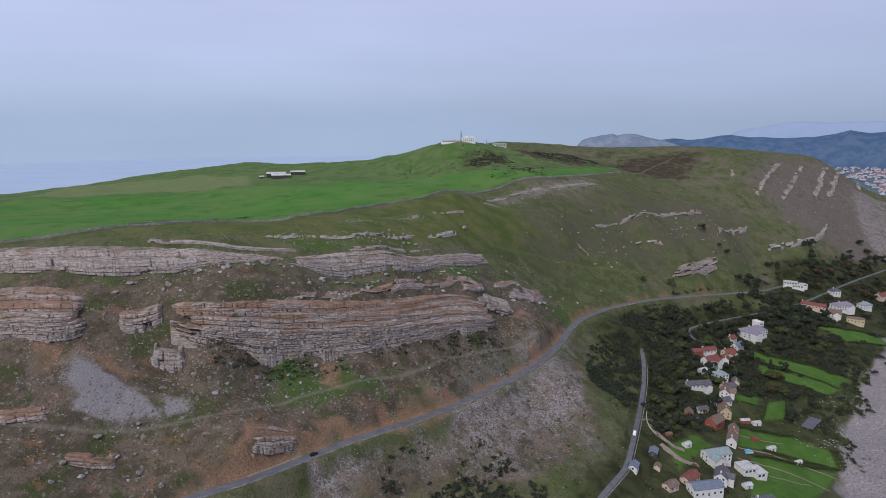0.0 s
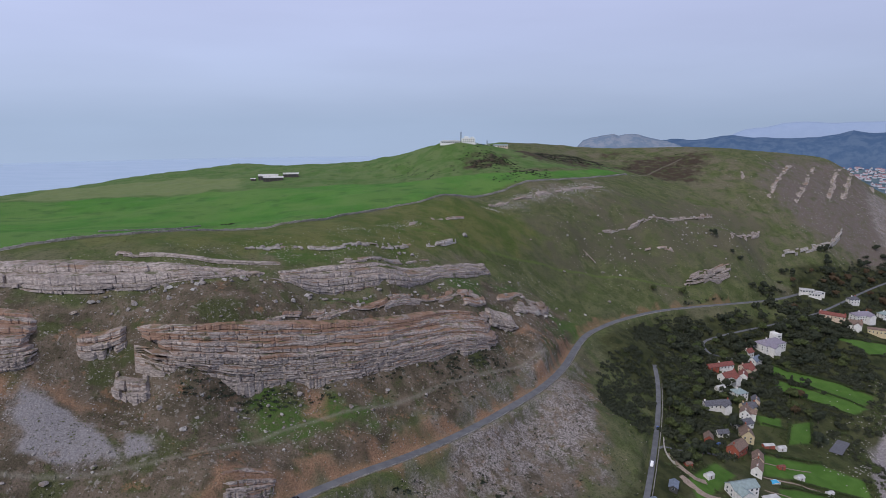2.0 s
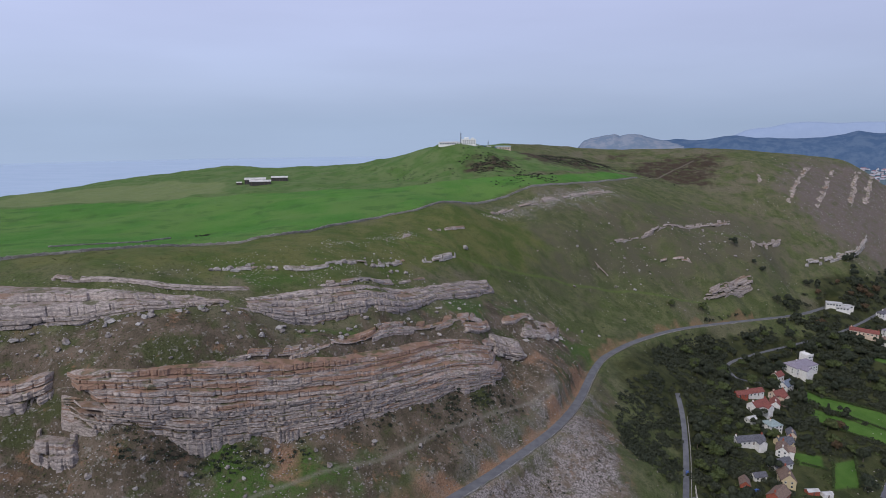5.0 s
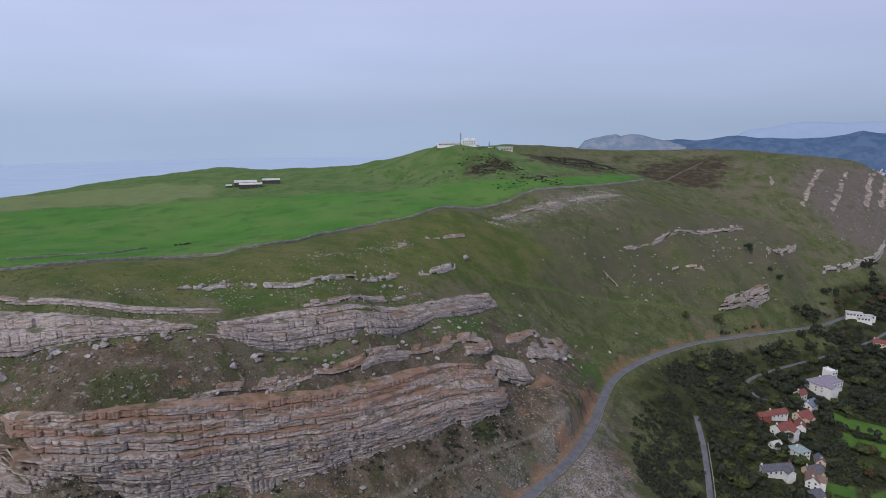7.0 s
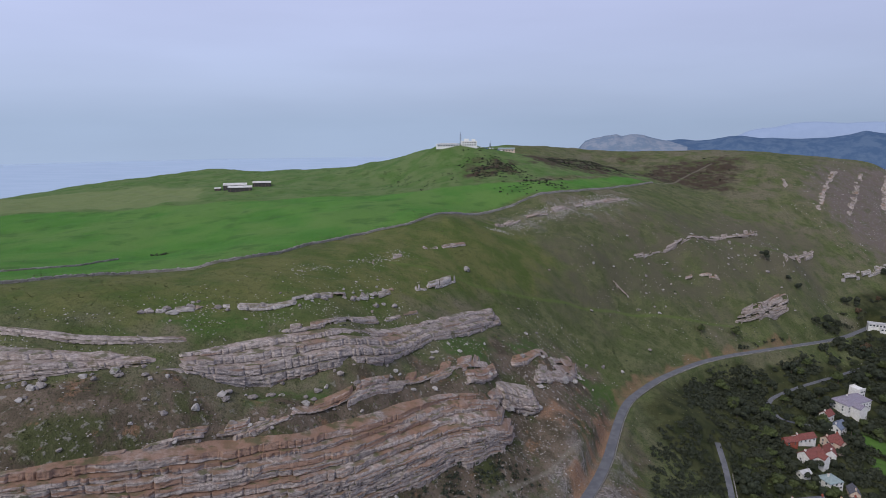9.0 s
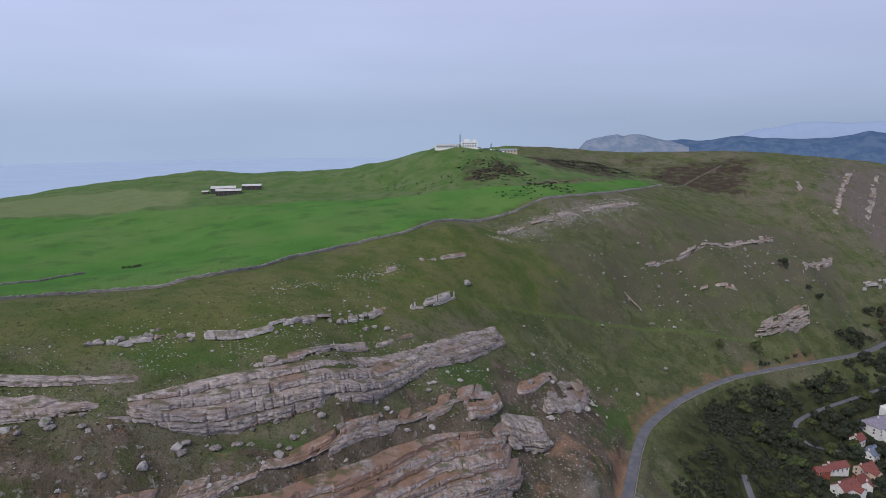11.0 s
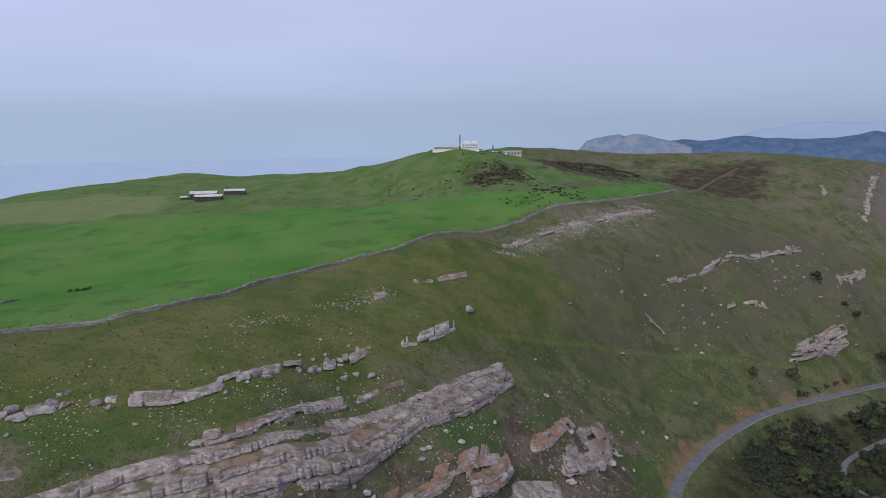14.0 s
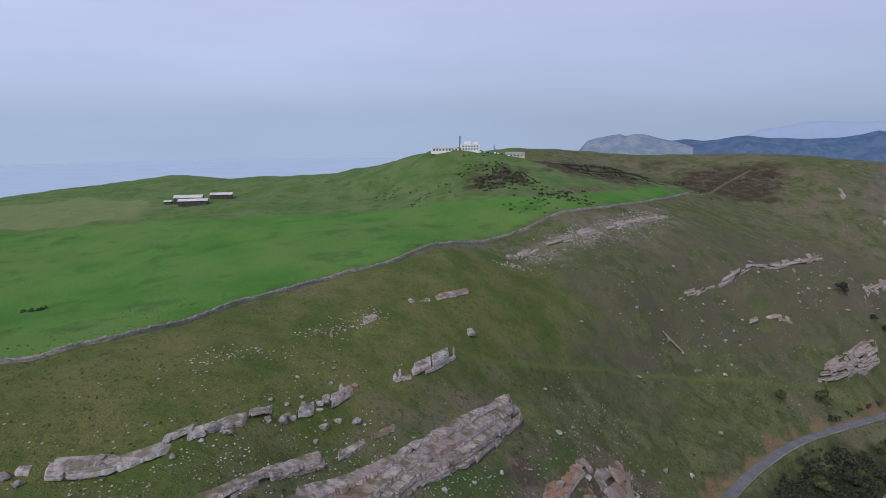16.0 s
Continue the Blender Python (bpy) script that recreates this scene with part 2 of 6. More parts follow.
ROAD = [(-170, 205, 90), (-140, 232, 90), (-118, 252, 90), (-99, 263, 90), (-86, 275, 89), (-68, 293, 88), (-46, 313, 87), (-15, 337, 85), (17, 368, 83), (47, 404, 81),
        (72, 435, 80), (93, 473, 78), (106, 505, 77), (118, 533, 76), (130, 556, 75), (145, 574, 74), (163, 594, 73), (187, 616, 71), (219, 643, 68),
        (254, 664, 65), (298, 687, 61), (339, 709, 57), (381, 731, 53), (420, 760, 48), (470, 800, 44)]
LANE = [(75, 290, 46), (91, 317, 46), (106, 336, 46), (116, 349, 46), (127, 374, 46), (140, 405, 46), (163, 462, 44), (181, 515, 46), (187, 543, 51)]
LANE_EAST = [(286, 597, 34), (260, 594, 40), (256, 603, 43), (262, 622, 43), (297, 646, 42), (350, 673, 41), (425, 714, 39), (485, 757, 40), (564, 822, 40), (657, 879, 45)]
WALL = [(-330, 380), (-287, 389), (-259, 401), (-234, 426), (-205, 450), (-184, 475), (-168, 495), (-152, 504), (-138, 508), (-126, 512), (-114, 521), (-104, 534), (-91, 561), (-85, 574), (-69, 598),
        (-55, 619), (-20, 646), (10, 690), (38, 735), (83, 776), (139, 822), (198, 882), (242, 936), (285, 985)]
TRAIL = [(-220, 258), (-176, 267), (-138, 281), (-122, 287), (-108, 293), (-96, 307), (-82, 320), (-69, 330), (-45, 345), (-15, 369), (0, 385), (29, 416), (78, 469)]
TRAIL_HEATH = [(290, 1000), (323, 1037), (375, 1087), (422, 1120)]
TRAIL_HILL = [(-30, 560), (21, 573), (69, 613), (124, 652), (181, 675), (229, 687), (271, 705)]
ROAD_C, LANE_C, LANE_E = resample(ROAD, 2.0), resample(LANE, 2.0), resample(LANE_EAST, 2.0)


def ground(x, y):
    """Height of the ground with its relief, roads cut in."""
    x, y = np.asarray(x, float), np.asarray(y, float)
    z = broad(x, y)
    calm = np.clip(within(x, y, FIELD, 30), 0, 1) * 0.75
    steep = 1 - calm
    z = z + (fbm(x, y, 60, 3, 3) * 1.3 + fbm(x, y, 14, 3, 9) * 0.45 * steep + value_noise(x, y, 2.6, 5) * 0.14 * steep) * np.clip((z + 4) / 10, 0, 1)
    z = z + fbm(x, y, 34, 3, 83) * 1.5 * within(x, y, UPLAND, 60)
    for line, half, shoulder in ((ROAD_C, 3.6, 7.0), (LANE_C, 2.8, 4.0), (LANE_E, 2.8, 4.0)):
        box = (x > line[:, 0].min() - 20) & (x < line[:, 0].max() + 20) & (y > line[:, 1].min() - 20) & (y < line[:, 1].max() + 20)
        if box.any():
            d, rz = near_line(x[box], y[box], line)
            w = np.clip((half + shoulder - d) / shoulder, 0, 1)
            w = w * w * (3 - 2 * w)
            z[box] = z[box] * (1 - w) + (rz - 0.15) * w
    return z


FIELD = [(-560, 370), (-330, 384)] + [(x - 2, y + 4) for x, y in WALL[1:]] + [(254, 1000), (150, 880), (95, 850), (42, 850), (-30, 850), (-138, 850), (-260, 845), (-423, 836), (-560, 800)]
UPLAND = [(-700, 780), (-560, 790), (-423, 826), (-260, 838), (-138, 843), (-30, 843), (42, 843), (84, 855), (139, 898), (254, 1005), (300, 1010), (300, 1085), (180, 1085), (130, 1060), (110, 1120), (120, 1300), (-700, 1350)]
CRAGGY = [(-340, 345), (-250, 345), (-170, 352), (-120, 368), (-60, 398), (-10, 450), (45, 545), (75, 565), (110, 575), (112, 520), (80, 455), (40, 405), (0, 365), (-45, 318), (-75, 292), (-100, 268), (-118, 250), (-150, 222), (-230, 205), (-340, 240)]
HIGH_TURF = [(-340, 405), (-185, 402), (-105, 412), (-62, 438), (-22, 488), (28, 570), (70, 615), (110, 680), (60, 720), (20, 690), (-20, 646), (-57, 620), (-91, 562), (-114, 522), (-150, 505), (-184, 478), (-234, 428), (-340, 385)]
TALUS_SOIL = [(-75, 280), (-40, 305), (10, 352), (45, 395), (80, 442), (108, 492), (118, 505), (113, 440), (105, 385), (82, 350), (50, 322), (0, 303), (-50, 275)]
BROWN = [(40, 600), (60, 690), (140, 745), (230, 830), (300, 890), (390, 920), (470, 900), (400, 800), (300, 735), (200, 690), (110, 630)]
LUSH = [[(380, 940), (444, 932), (500, 950), (505, 925), (449, 895)], [(-105, 315), (-88, 336), (-50, 355), (-29, 367), (-48, 335), (-83, 316)], [(0, 487), (26, 519), (38, 513), (24, 483), (5, 473)], [(38, 529), (59, 551), (76, 558), (52, 524)], [(98, 560), (119, 570), (121, 546), (87, 508)], [(-75, 387), (-47, 413), (-48, 402), (-69, 384)], [(-111, 420), (-82, 431), (-70, 427), (-91, 414), (-111, 409)]]
BARE = [[(-117, 260), (-102, 272), (-99, 281), (-90, 293), (-84, 298), (-74, 298), (-53, 315), (-24, 340), (1, 362), (1, 352), (-30, 326), (-56, 304), (-77, 292), (-90, 281), (-101, 268)], [(-214, 301), (-201, 305), (-196, 300), (-204, 293)], [(-195, 302), (-177, 309), (-158, 304), (-180, 302)], [(-99, 271), (-98, 283), (-85, 298), (-73, 298), (-77, 288)], [(-75, 350), (-67, 350), (-58, 336), (-67, 338)], [(60, 493), (70, 492), (80, 490), (59, 478)]]
GARDENS = [(203, 431), (256, 559), (329, 530), (400, 570), (385, 525), (305, 425), (258, 365), (190, 325), (109, 305), (109, 320)]
PALE = [(-464, 814), (-441, 873), (-369, 884), (-338, 901), (-294, 894), (-275, 899), (-293, 962), (-369, 1067), (-478, 1070), (-514, 946)]
HEATH = [(290, 1000), (323, 1037), (375, 1087), (422, 1120)]
TRAIL_HILL = [(-30, 560), (21, 573), (69, 613), (124, 652), (181, 675), (229, 687), (271, 705)]
ROAD_C, LANE_C, LANE_E = resample(ROAD, 2.0), resample(LANE, 2.0), resample(LANE_EAST, 2.0)


def ground(x, y):
    """Height of the ground with its relief, roads cut in."""
    x, y = np.asarray(x, float), np.asarray(y, float)
    z = broad(x, y)
    calm = np.clip(within(x, y, FIELD, 30), 0, 1) * 0.75
    steep = 1 - calm
    z = z + (fbm(x, y, 60, 3, 3) * 1.3 + fbm(x, y, 14, 3, 9) * 0.45 * steep + value_noise(x, y, 2.6, 5) * 0.14 * steep) * np.clip((z + 4) / 10, 0, 1)
    z = z + fbm(x, y, 34, 3, 83) * 1.5 * within(x, y, UPLAND, 60)
    for line, half, shoulder in ((ROAD_C, 3.6, 7.0), (LANE_C, 2.8, 4.0), (LANE_E, 2.8, 4.0)):
        box = (x > line[:, 0].min() - 20) & (x < line[:, 0].max() + 20) & (y > line[:, 1].min() - 20) & (y < line[:, 1].max() + 20)
        if box.any():
            d, rz = near_line(x[box], y[box], line)
            w = np.clip((half + shoulder - d) / shoulder, 0, 1)
            w = w * w * (3 - 2 * w)
            z[box] = z[box] * (1 - w) + (rz - 0.15) * w
    return z


FIELD = [(-560, 370), (-330, 384)] + [(x - 2, y + 4) for x, y in WALL[1:]] + [(254, 1000), (150, 880), (95, 850), (42, 850), (-30, 850), (-138, 850), (-260, 845), (-423, 836), (-560, 800)]
UPLAND = [(-700, 780), (-560, 790), (-423, 826), (-260, 838), (-138, 843), (-30, 843), (42, 843), (84, 855), (139, 898), (254, 1005), (300, 1010), (300, 1085), (180, 1085), (130, 1060), (110, 1120), (120, 1300), (-700, 1350)]
CRAGGY = [(-340, 345), (-250, 345), (-170, 352), (-120, 368), (-60, 398), (-10, 450), (45, 545), (75, 565), (110, 575), (112, 520), (80, 455), (40, 405), (0, 365), (-45, 318), (-75, 292), (-100, 268), (-118, 250), (-150, 222), (-230, 205), (-340, 240)]
TALUS_SOIL = [(-75, 280), (-40, 305), (10, 352), (45, 395), (80, 442), (108, 492), (118, 505), (113, 440), (105, 385), (82, 350), (50, 322), (0, 303), (-50, 275)]
BROWN = [(40, 600), (60, 690), (140, 745), (230, 830), (300, 890), (390, 920), (470, 900), (400, 800), (300, 735), (200, 690), (110, 630)]
LUSH = [[(-105, 315), (-88, 336), (-50, 355), (-29, 367), (-48, 335), (-83, 316)], [(0, 487), (26, 519), (38, 513), (24, 483), (5, 473)], [(38, 529), (59, 551), (76, 558), (52, 524)], [(98, 560), (119, 570), (121, 546), (87, 508)], [(-75, 387), (-47, 413), (-48, 402), (-69, 384)], [(-111, 420), (-82, 431), (-70, 427), (-91, 414), (-111, 409)]]
BARE = [[(-117, 260), (-102, 272), (-99, 281), (-90, 293), (-84, 298), (-74, 298), (-53, 315), (-24, 340), (1, 362), (1, 352), (-30, 326), (-56, 304), (-77, 292), (-90, 281), (-101, 268)], [(-214, 301), (-201, 305), (-196, 300), (-204, 293)], [(-195, 302), (-177, 309), (-158, 304), (-180, 302)], [(-99, 271), (-98, 283), (-85, 298), (-73, 298), (-77, 288)], [(-75, 350), (-67, 350), (-58, 336), (-67, 338)], [(60, 493), (70, 492), (80, 490), (59, 478)]]
GARDENS = [(203, 431), (256, 559), (329, 530), (400, 570), (385, 525), (305, 425), (258, 365), (190, 325), (109, 305), (109, 320)]
PALE = [(-560, 820), (-438, 848), (-358, 856), (-273, 866), (-304, 975), (-408, 1019), (-467, 999), (-600, 968)]
HEATH = [[(295, 1076), (332, 1136), (403, 1139), (479, 1130), (433, 1066), (394, 997), (358, 1042), (323, 1037)], [(138, 1095), (187, 1083), (270, 1138), (283, 1091), (209, 1000), (153, 991)],
         [(295, 1182), (312, 1193), (345, 1192), (333, 1170), (305, 1168)],
         [(114, 996), (178, 1104), (234, 1104), (252, 1005), (209, 970), (163, 960), (126, 958)],
         [(30, 911), (52, 936), (103, 952), (83, 899), (41, 865)]]
FAN = [(-194, 302), (-183, 299), (-172, 299), (-160, 295), (-150, 291), (-141, 286), (-155, 281), (-166, 276), (-173, 276), (-181, 275), (-181, 283), (-189, 289)]
SCREE = [FAN, [(-144, 297), (-136, 296), (-131, 289), (-139, 286)],
         [(0, 343), (8, 368), (33, 396), (53, 426), (76, 459), (94, 472), (101, 426), (94, 380), (64, 358), (46, 357), (46, 333), (24, 333), (0, 326), (-20, 318), (-18, 330)],
         [(-66, 287), (-39, 308), (-43, 286), (-64, 276)], [(740, 1100), (860, 1150), (900, 1000), (664, 889), (663, 942), (681, 987)],
         [(48, 712), (78, 750), (127, 784), (215, 866), (219, 845), (133, 764), (84, 730)]]
EAST = [(600, 1133), (760, 1150), (800, 1000), (633, 852), (588, 861), (578, 891), (507, 945), (504, 997)]
WOOD = [(133, 534), (161, 583), (240, 643), (395, 710), (470, 826), (579, 870), (700, 900), (700, 700), (475, 616), (329, 520), (256, 559), (203, 431), (109, 310), (60, 250),
        (60, 300), (140, 401), (165, 500)]
LAWNS = [[(319, 602), (399, 562), (367, 531), (314, 586)], [(309, 575), (374, 532), (354, 522), (304, 553)], [(230, 441), (274, 439), (297, 426), (293, 411), (239, 415), (219, 415)],
         [(224, 402), (291, 408), (247, 363), (195, 345)], [(258, 502), (278, 500), (269, 483), (253, 485)], [(282, 491), (307, 504), (283, 465), (262, 460)],
         [(425, 661), (515, 673), (498, 649), (446, 638)], [(155, 385), (187, 416), (195, 405), (154, 361)]]


# ---- building helpers ----
def mesh_object(name, verts, faces, mat, parent=None, label="", smooth=False):
    me = bpy.data.meshes.new(name)
    me.from_pydata([tuple(v) for v in verts], [], faces)
    me.materials.append(mat)
    if smooth:
        me.polygons.foreach_set("use_smooth", [True] * len(me.polygons))
    ob = new(name, me)
    ob.parent = parent
    if label:
        ob["label"] = label
    return ob


def part(name, bm, mat, parent, label="", smooth=False):
    me = bpy.data.meshes.new(name)
    bm.to_mesh(me)
    bm.free()
    me.materials.append(mat)
    if smooth:
        me.polygons.foreach_set("use_smooth", [True] * len(me.polygons))
    ob = new(name, me)
    ob.parent = parent
    if label:
        ob["label"] = label
    return ob


def grid_faces(rows, cols):
    i = np.arange(rows * cols).reshape(rows, cols)
    return np.stack([i[:-1, :-1], i[:-1, 1:], i[1:, 1:], i[1:, :-1]], -1).reshape(-1, 4)


# ---- ground ----
def ramped(lo, a, b, hi, fine, grow=1.12, most=60.0):
    mid = list(np.arange(a, b, fine))
    left, step = [a], fine
    while left[-1] > lo:
        step = min(step * grow, most)
        left.append(left[-1] - step)
    right, step = [mid[-1]], fine
    while right[-1] < hi:
        step = min(step * grow, most)
        right.append(right[-1] + step)
    return np.array(left[:0:-1] + mid + right[1:])


GX = ramped(-1500, -330, 420, 1500, 1.45, 1.02, 50)
GY = np.r_[ramped(-400, 235, 720, 721, 1.45, 1.1), np.arange(723, 1230, 2.6), np.arange(1233, 1400, 8), np.arange(1400, 2100, 40)]
TX, TY = np.meshgrid(GX, GY)
TZ = ground(TX, TY)


def any_of(patches, soft, wob=6.0):
    wx, wy = TX + fbm(TX, TY, 12, 3, 31) * wob, TY + fbm(TX, TY, 12, 3, 41) * wob
    m = np.zeros_like(TX)
    for p in patches:
        q = np.array(p)
        b = (TX > q[:, 0].min() - 25) & (TX < q[:, 0].max() + 25) & (TY > q[:, 1].min() - 25) & (TY < q[:, 1].max() + 25)
        if b.any():
            m[b] = np.maximum(m[b], within(wx[b], wy[b], p, soft))
    return m


def close_to(line, width, soft):
    m, q = np.zeros_like(TX), np.array(line)
    b = (TX > q[:, 0].min() - 30) & (TX < q[:, 0].max() + 30) & (TY > q[:, 1].min() - 30) & (TY < q[:, 1].max() + 30)
    d, _ = near_line(TX[b], TY[b], q)
    m[b] = np.clip((width + soft / 2 - d) / soft, 0, 1)
    return m


field = any_of([FIELD], 8, 2)
pale_field = any_of([PALE], 9)
heath = any_of(HEATH, 18, 16)
scree = np.maximum(any_of(SCREE[:2] + SCREE[3:5], 6, 5), np.maximum(any_of([SCREE[2]], 26, 12), 0.5 * any_of([SCREE[5]], 14, 12)))
east = any_of([EAST], 40, 20)
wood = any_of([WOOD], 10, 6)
lawn = any_of(LAWNS, 2, 0.6)
trail = np.maximum(close_to(resample(TRAIL, 3), 0.9, 0.9), close_to(resample(TRAIL_HEATH, 3), 1.2, 1.5))
trail_hill = close_to(resample(TRAIL_HILL, 3), 1.2, 1.5)
SHORE_EDGE = ((300, 396, 412, 445, 491, 547, 581, 660), (225, 287, 296, 313, 352, 397, 430, 505))
beach = np.clip((TX + 2.5 * fbm(TX, TY, 9, 2, 95) - np.interp(TY, *SHORE_EDGE)) / 5, 0, 1) * np.clip((15 - TZ) / 3, 0, 1)
beach = np.maximum(beach, np.clip((4 - TZ) / 3, 0, 1))
# bare earth along the cut above the road and under the cliffs
d_road, _ = near_line(TX, TY, ROAD_C[::3])
above = (TY > np.interp(TX, ROAD_C[:, 0], ROAD_C[:, 1])).astype(float)
earth = np.clip((8.5 + 6 * fbm(TX, TY, 14, 3, 78) - d_road) / 3, 0, 1) * above * np.where(TX < 108, 1, 0.6 * (TX < 330)) * np.clip(0.9 + 0.6 * fbm(TX, TY, 9, 3, 77), 0, 1)
sun_brown = np.clip(0.5 + fbm(TX, TY, 90, 4, 61) * 0.8, 0, 1) * (1 - field)

upland = any_of([UPLAND], 14, 6) * (1 - field)
high_turf = any_of([HIGH_TURF], 22, 10) * (1 - field)
craggy = any_of([CRAGGY, TALUS_SOIL], 12, 8)
brown = any_of([BROWN], 45, 18)
fan = any_of(SCREE[:2], 1.6, 1.2)
lush = any_of(LUSH, 9, 8)
earth = np.maximum(earth, any_of(BARE, 5, 6))
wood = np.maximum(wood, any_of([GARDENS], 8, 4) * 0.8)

terrain_me = bpy.data.meshes.new("ground")
tf = grid_faces(len(GY), len(GX))
terrain_me.from_pydata([], [], [])
terrain_me.vertices.add(TX.size)
terrain_me.vertices.foreach_set("co", np.stack([TX, TY, TZ], -1).astype(np.float32).ravel())
terrain_me.loops.add(tf.size)
terrain_me.loops.foreach_set("vertex_index", tf.ravel().astype(np.int32))
terrain_me.polygons.add(len(tf))
terrain_me.polygons.foreach_set("loop_start", np.arange(0, tf.size, 4, dtype=np.int32))
terrain_me.polygons.foreach_set("use_smooth", np.ones(len(tf), bool))
terrain_me.update(calc_edges=True)


def cover(name, r, g, b):
    a = terrain_me.color_attributes.new(name, "FLOAT_COLOR", "POINT")
    a.data.foreach_set("color", np.stack([r, g, b, np.ones_like(r)], -1).astype(np.float32).ravel())


cover("cover_a", field, np.clip(pale_field, 0, 1), heath)
cover("cover_b", scree, np.clip(earth, 0, 1), high_turf)
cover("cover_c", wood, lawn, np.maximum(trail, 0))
cover("cover_d", beach, east, sun_brown)
cover("cover_e", trail_hill, upland, craggy)
cover("cover_f", brown, fan, lush)


def ground_material():
    k = Nodes("hill_turf", 0.95)
    k.b.inputs["Specular IOR Level"].default_value = 0.1
    a, b, c, d, e, f = (k.attr("cover_" + s) for s in "abcdef")
    big, mid, fine, tiny = k.noise(45, 5), k.noise(11, 5), k.noise(2.6, 6), k.noise(0.7, 5)
    # rough pasture: olive turf, dry bents, bracken
    drift = k.noise(24, 6, (1, 1, 1), 0.62)
    # blue raised in these tones and the bracken slope: painted haze
    col = k.mix(k.band(mid, 0.38, 0.62), (0.056, 0.073, 0.027), (0.106, 0.116, 0.053))
    col = k.mix(k.band(big, 0.48, 0.66, 0, 0.6), col, (0.072, 0.098, 0.029))
    col = k.mix(k.math("MULTIPLY", d[2], k.band(drift, 0.40, 0.60, 0, 0.95)), col, (0.136, 0.120, 0.084))
    col = k.mix(k.band(fine, 0.52, 0.70, 0, 0.65), col, (0.030, 0.040, 0.014))
    col = k.mix(k.band(tiny, 0.52, 0.68, 0, 0.6), col, (0.125, 0.120, 0.060))
    col = k.mix(k.band(k.noise(0.45, 4, (1, 1, 1), 0.7), 0.50, 0.62, 0, 0.6), col, (0.028, 0.034, 0.012))
    grain = k.noise(1.25, 6, (1, 1, 1), 0.7)
    col = k.mix(k.band(grain, 0.54, 0.64, 0, 0.7), col, (0.026, 0.034, 0.012))
    col = k.mix(k.band(grain, 0.30, 0.42, 0.55, 0), col, (0.140, 0.132, 0.074))
    # brown bracken slope
    col = k.mix(k.math("MULTIPLY", f[0], k.band(drift, 0.34, 0.60, 0.15, 0.85)), col, (0.080, 0.075, 0.049))
    # greener turf under the field wall
    sward = k.mix(k.band(drift, 0.38, 0.62), (0.060, 0.088, 0.020), (0.108, 0.114, 0.038))
    sward = k.mix(k.band(fine, 0.52, 0.68, 0, 0.5), sward, (0.048, 0.062, 0.018))
    sward = k.mix(k.band(grain, 0.54, 0.64, 0, 0.5), sward, (0.032, 0.044, 0.013))
    col = k.mix(k.math("MULTIPLY", b[2], 0.85), col, sward)
    # earthy ground between the cliffs: soil, rust, turf
    soil = k.mix(k.band(mid, 0.38, 0.60), (0.070, 0.054, 0.040), (0.124, 0.094, 0.074))
    soil = k.mix(k.band(drift, 0.52, 0.62, 0, 0.85), soil, (0.046, 0.058, 0.019))
    soil = k.mix(k.band(k.noise(13, 7, (1, 1, 1), 0.7), 0.57, 0.64, 0, 0.7), soil, (0.19, 0.108, 0.066))
    soil = k.mix(k.band(fine, 0.58, 0.66, 0, 0.65), soil, (0.25, 0.23, 0.21))
    soil = k.mix(k.band(grain, 0.53, 0.62, 0, 0.75), soil, (0.036, 0.038, 0.018))
    soil = k.mix(k.band(grain, 0.30, 0.40, 0.8, 0), soil, (0.24, 0.215, 0.19))
    col = k.mix(k.math("MULTIPLY", e[2], 0.9), col, soil)
    # purple-brown scarp
    col = k.mix(k.math("MULTIPLY", d[1], k.band(mid, 0.25, 0.6, 0.3, 0.95)), col, (0.115, 0.093, 0.083))
    col = k.mix(k.math("MULTIPLY", d[1], k.band(fine, 0.56, 0.66, 0, 0.6)), col, (0.20, 0.185, 0.18))
    # improved pasture
    g = k.mix(k.band(big, 0.35, 0.65), (0.048, 0.140, 0.021), (0.070, 0.166, 0.030))
    g = k.mix(k.band(k.noise(75, 4, (1, 0.6, 1)), 0.42, 0.60, 0, 0.55), g, (0.100, 0.165, 0.045))
    g = k.mix(k.band(drift, 0.52, 0.66, 0, 0.6), g, (0.038, 0.088, 0.020))
    g = k.mix(k.band(grain, 0.52, 0.66, 0, 0.4), g, (0.030, 0.075, 0.016))
    g = k.mix(k.band(fine, 0.58, 0.72, 0, 0.35), g, (0.034, 0.090, 0.016))
    u = k.mix(k.band(drift, 0.38, 0.62), (0.062, 0.114, 0.030), (0.094, 0.134, 0.050))
    u = k.mix(k.band(mid, 0.55, 0.70, 0, 0.7), u, (0.044, 0.074, 0.022))
    col = k.mix(e[1], col, u)
    col = k.mix(a[0], col, g)
    col = k.mix(k.math("MULTIPLY", a[2], k.band(mid, 0.34, 0.56, 0.25, 1)), col, (0.046, 0.034, 0.024))
    col = k.mix(k.math("MULTIPLY", a[1], k.band(mid, 0.2, 0.7, 0.6, 1.0)), col, (0.128, 0.158, 0.066))
    # darker ground under the trees and over the gardens, lawns
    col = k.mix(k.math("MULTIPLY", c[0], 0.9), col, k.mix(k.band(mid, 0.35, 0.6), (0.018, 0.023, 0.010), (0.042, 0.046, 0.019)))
    col = k.mix(c[1], col, k.mix(k.band(mid, 0.3, 0.7), (0.048, 0.105, 0.018), (0.070, 0.135, 0.028)))
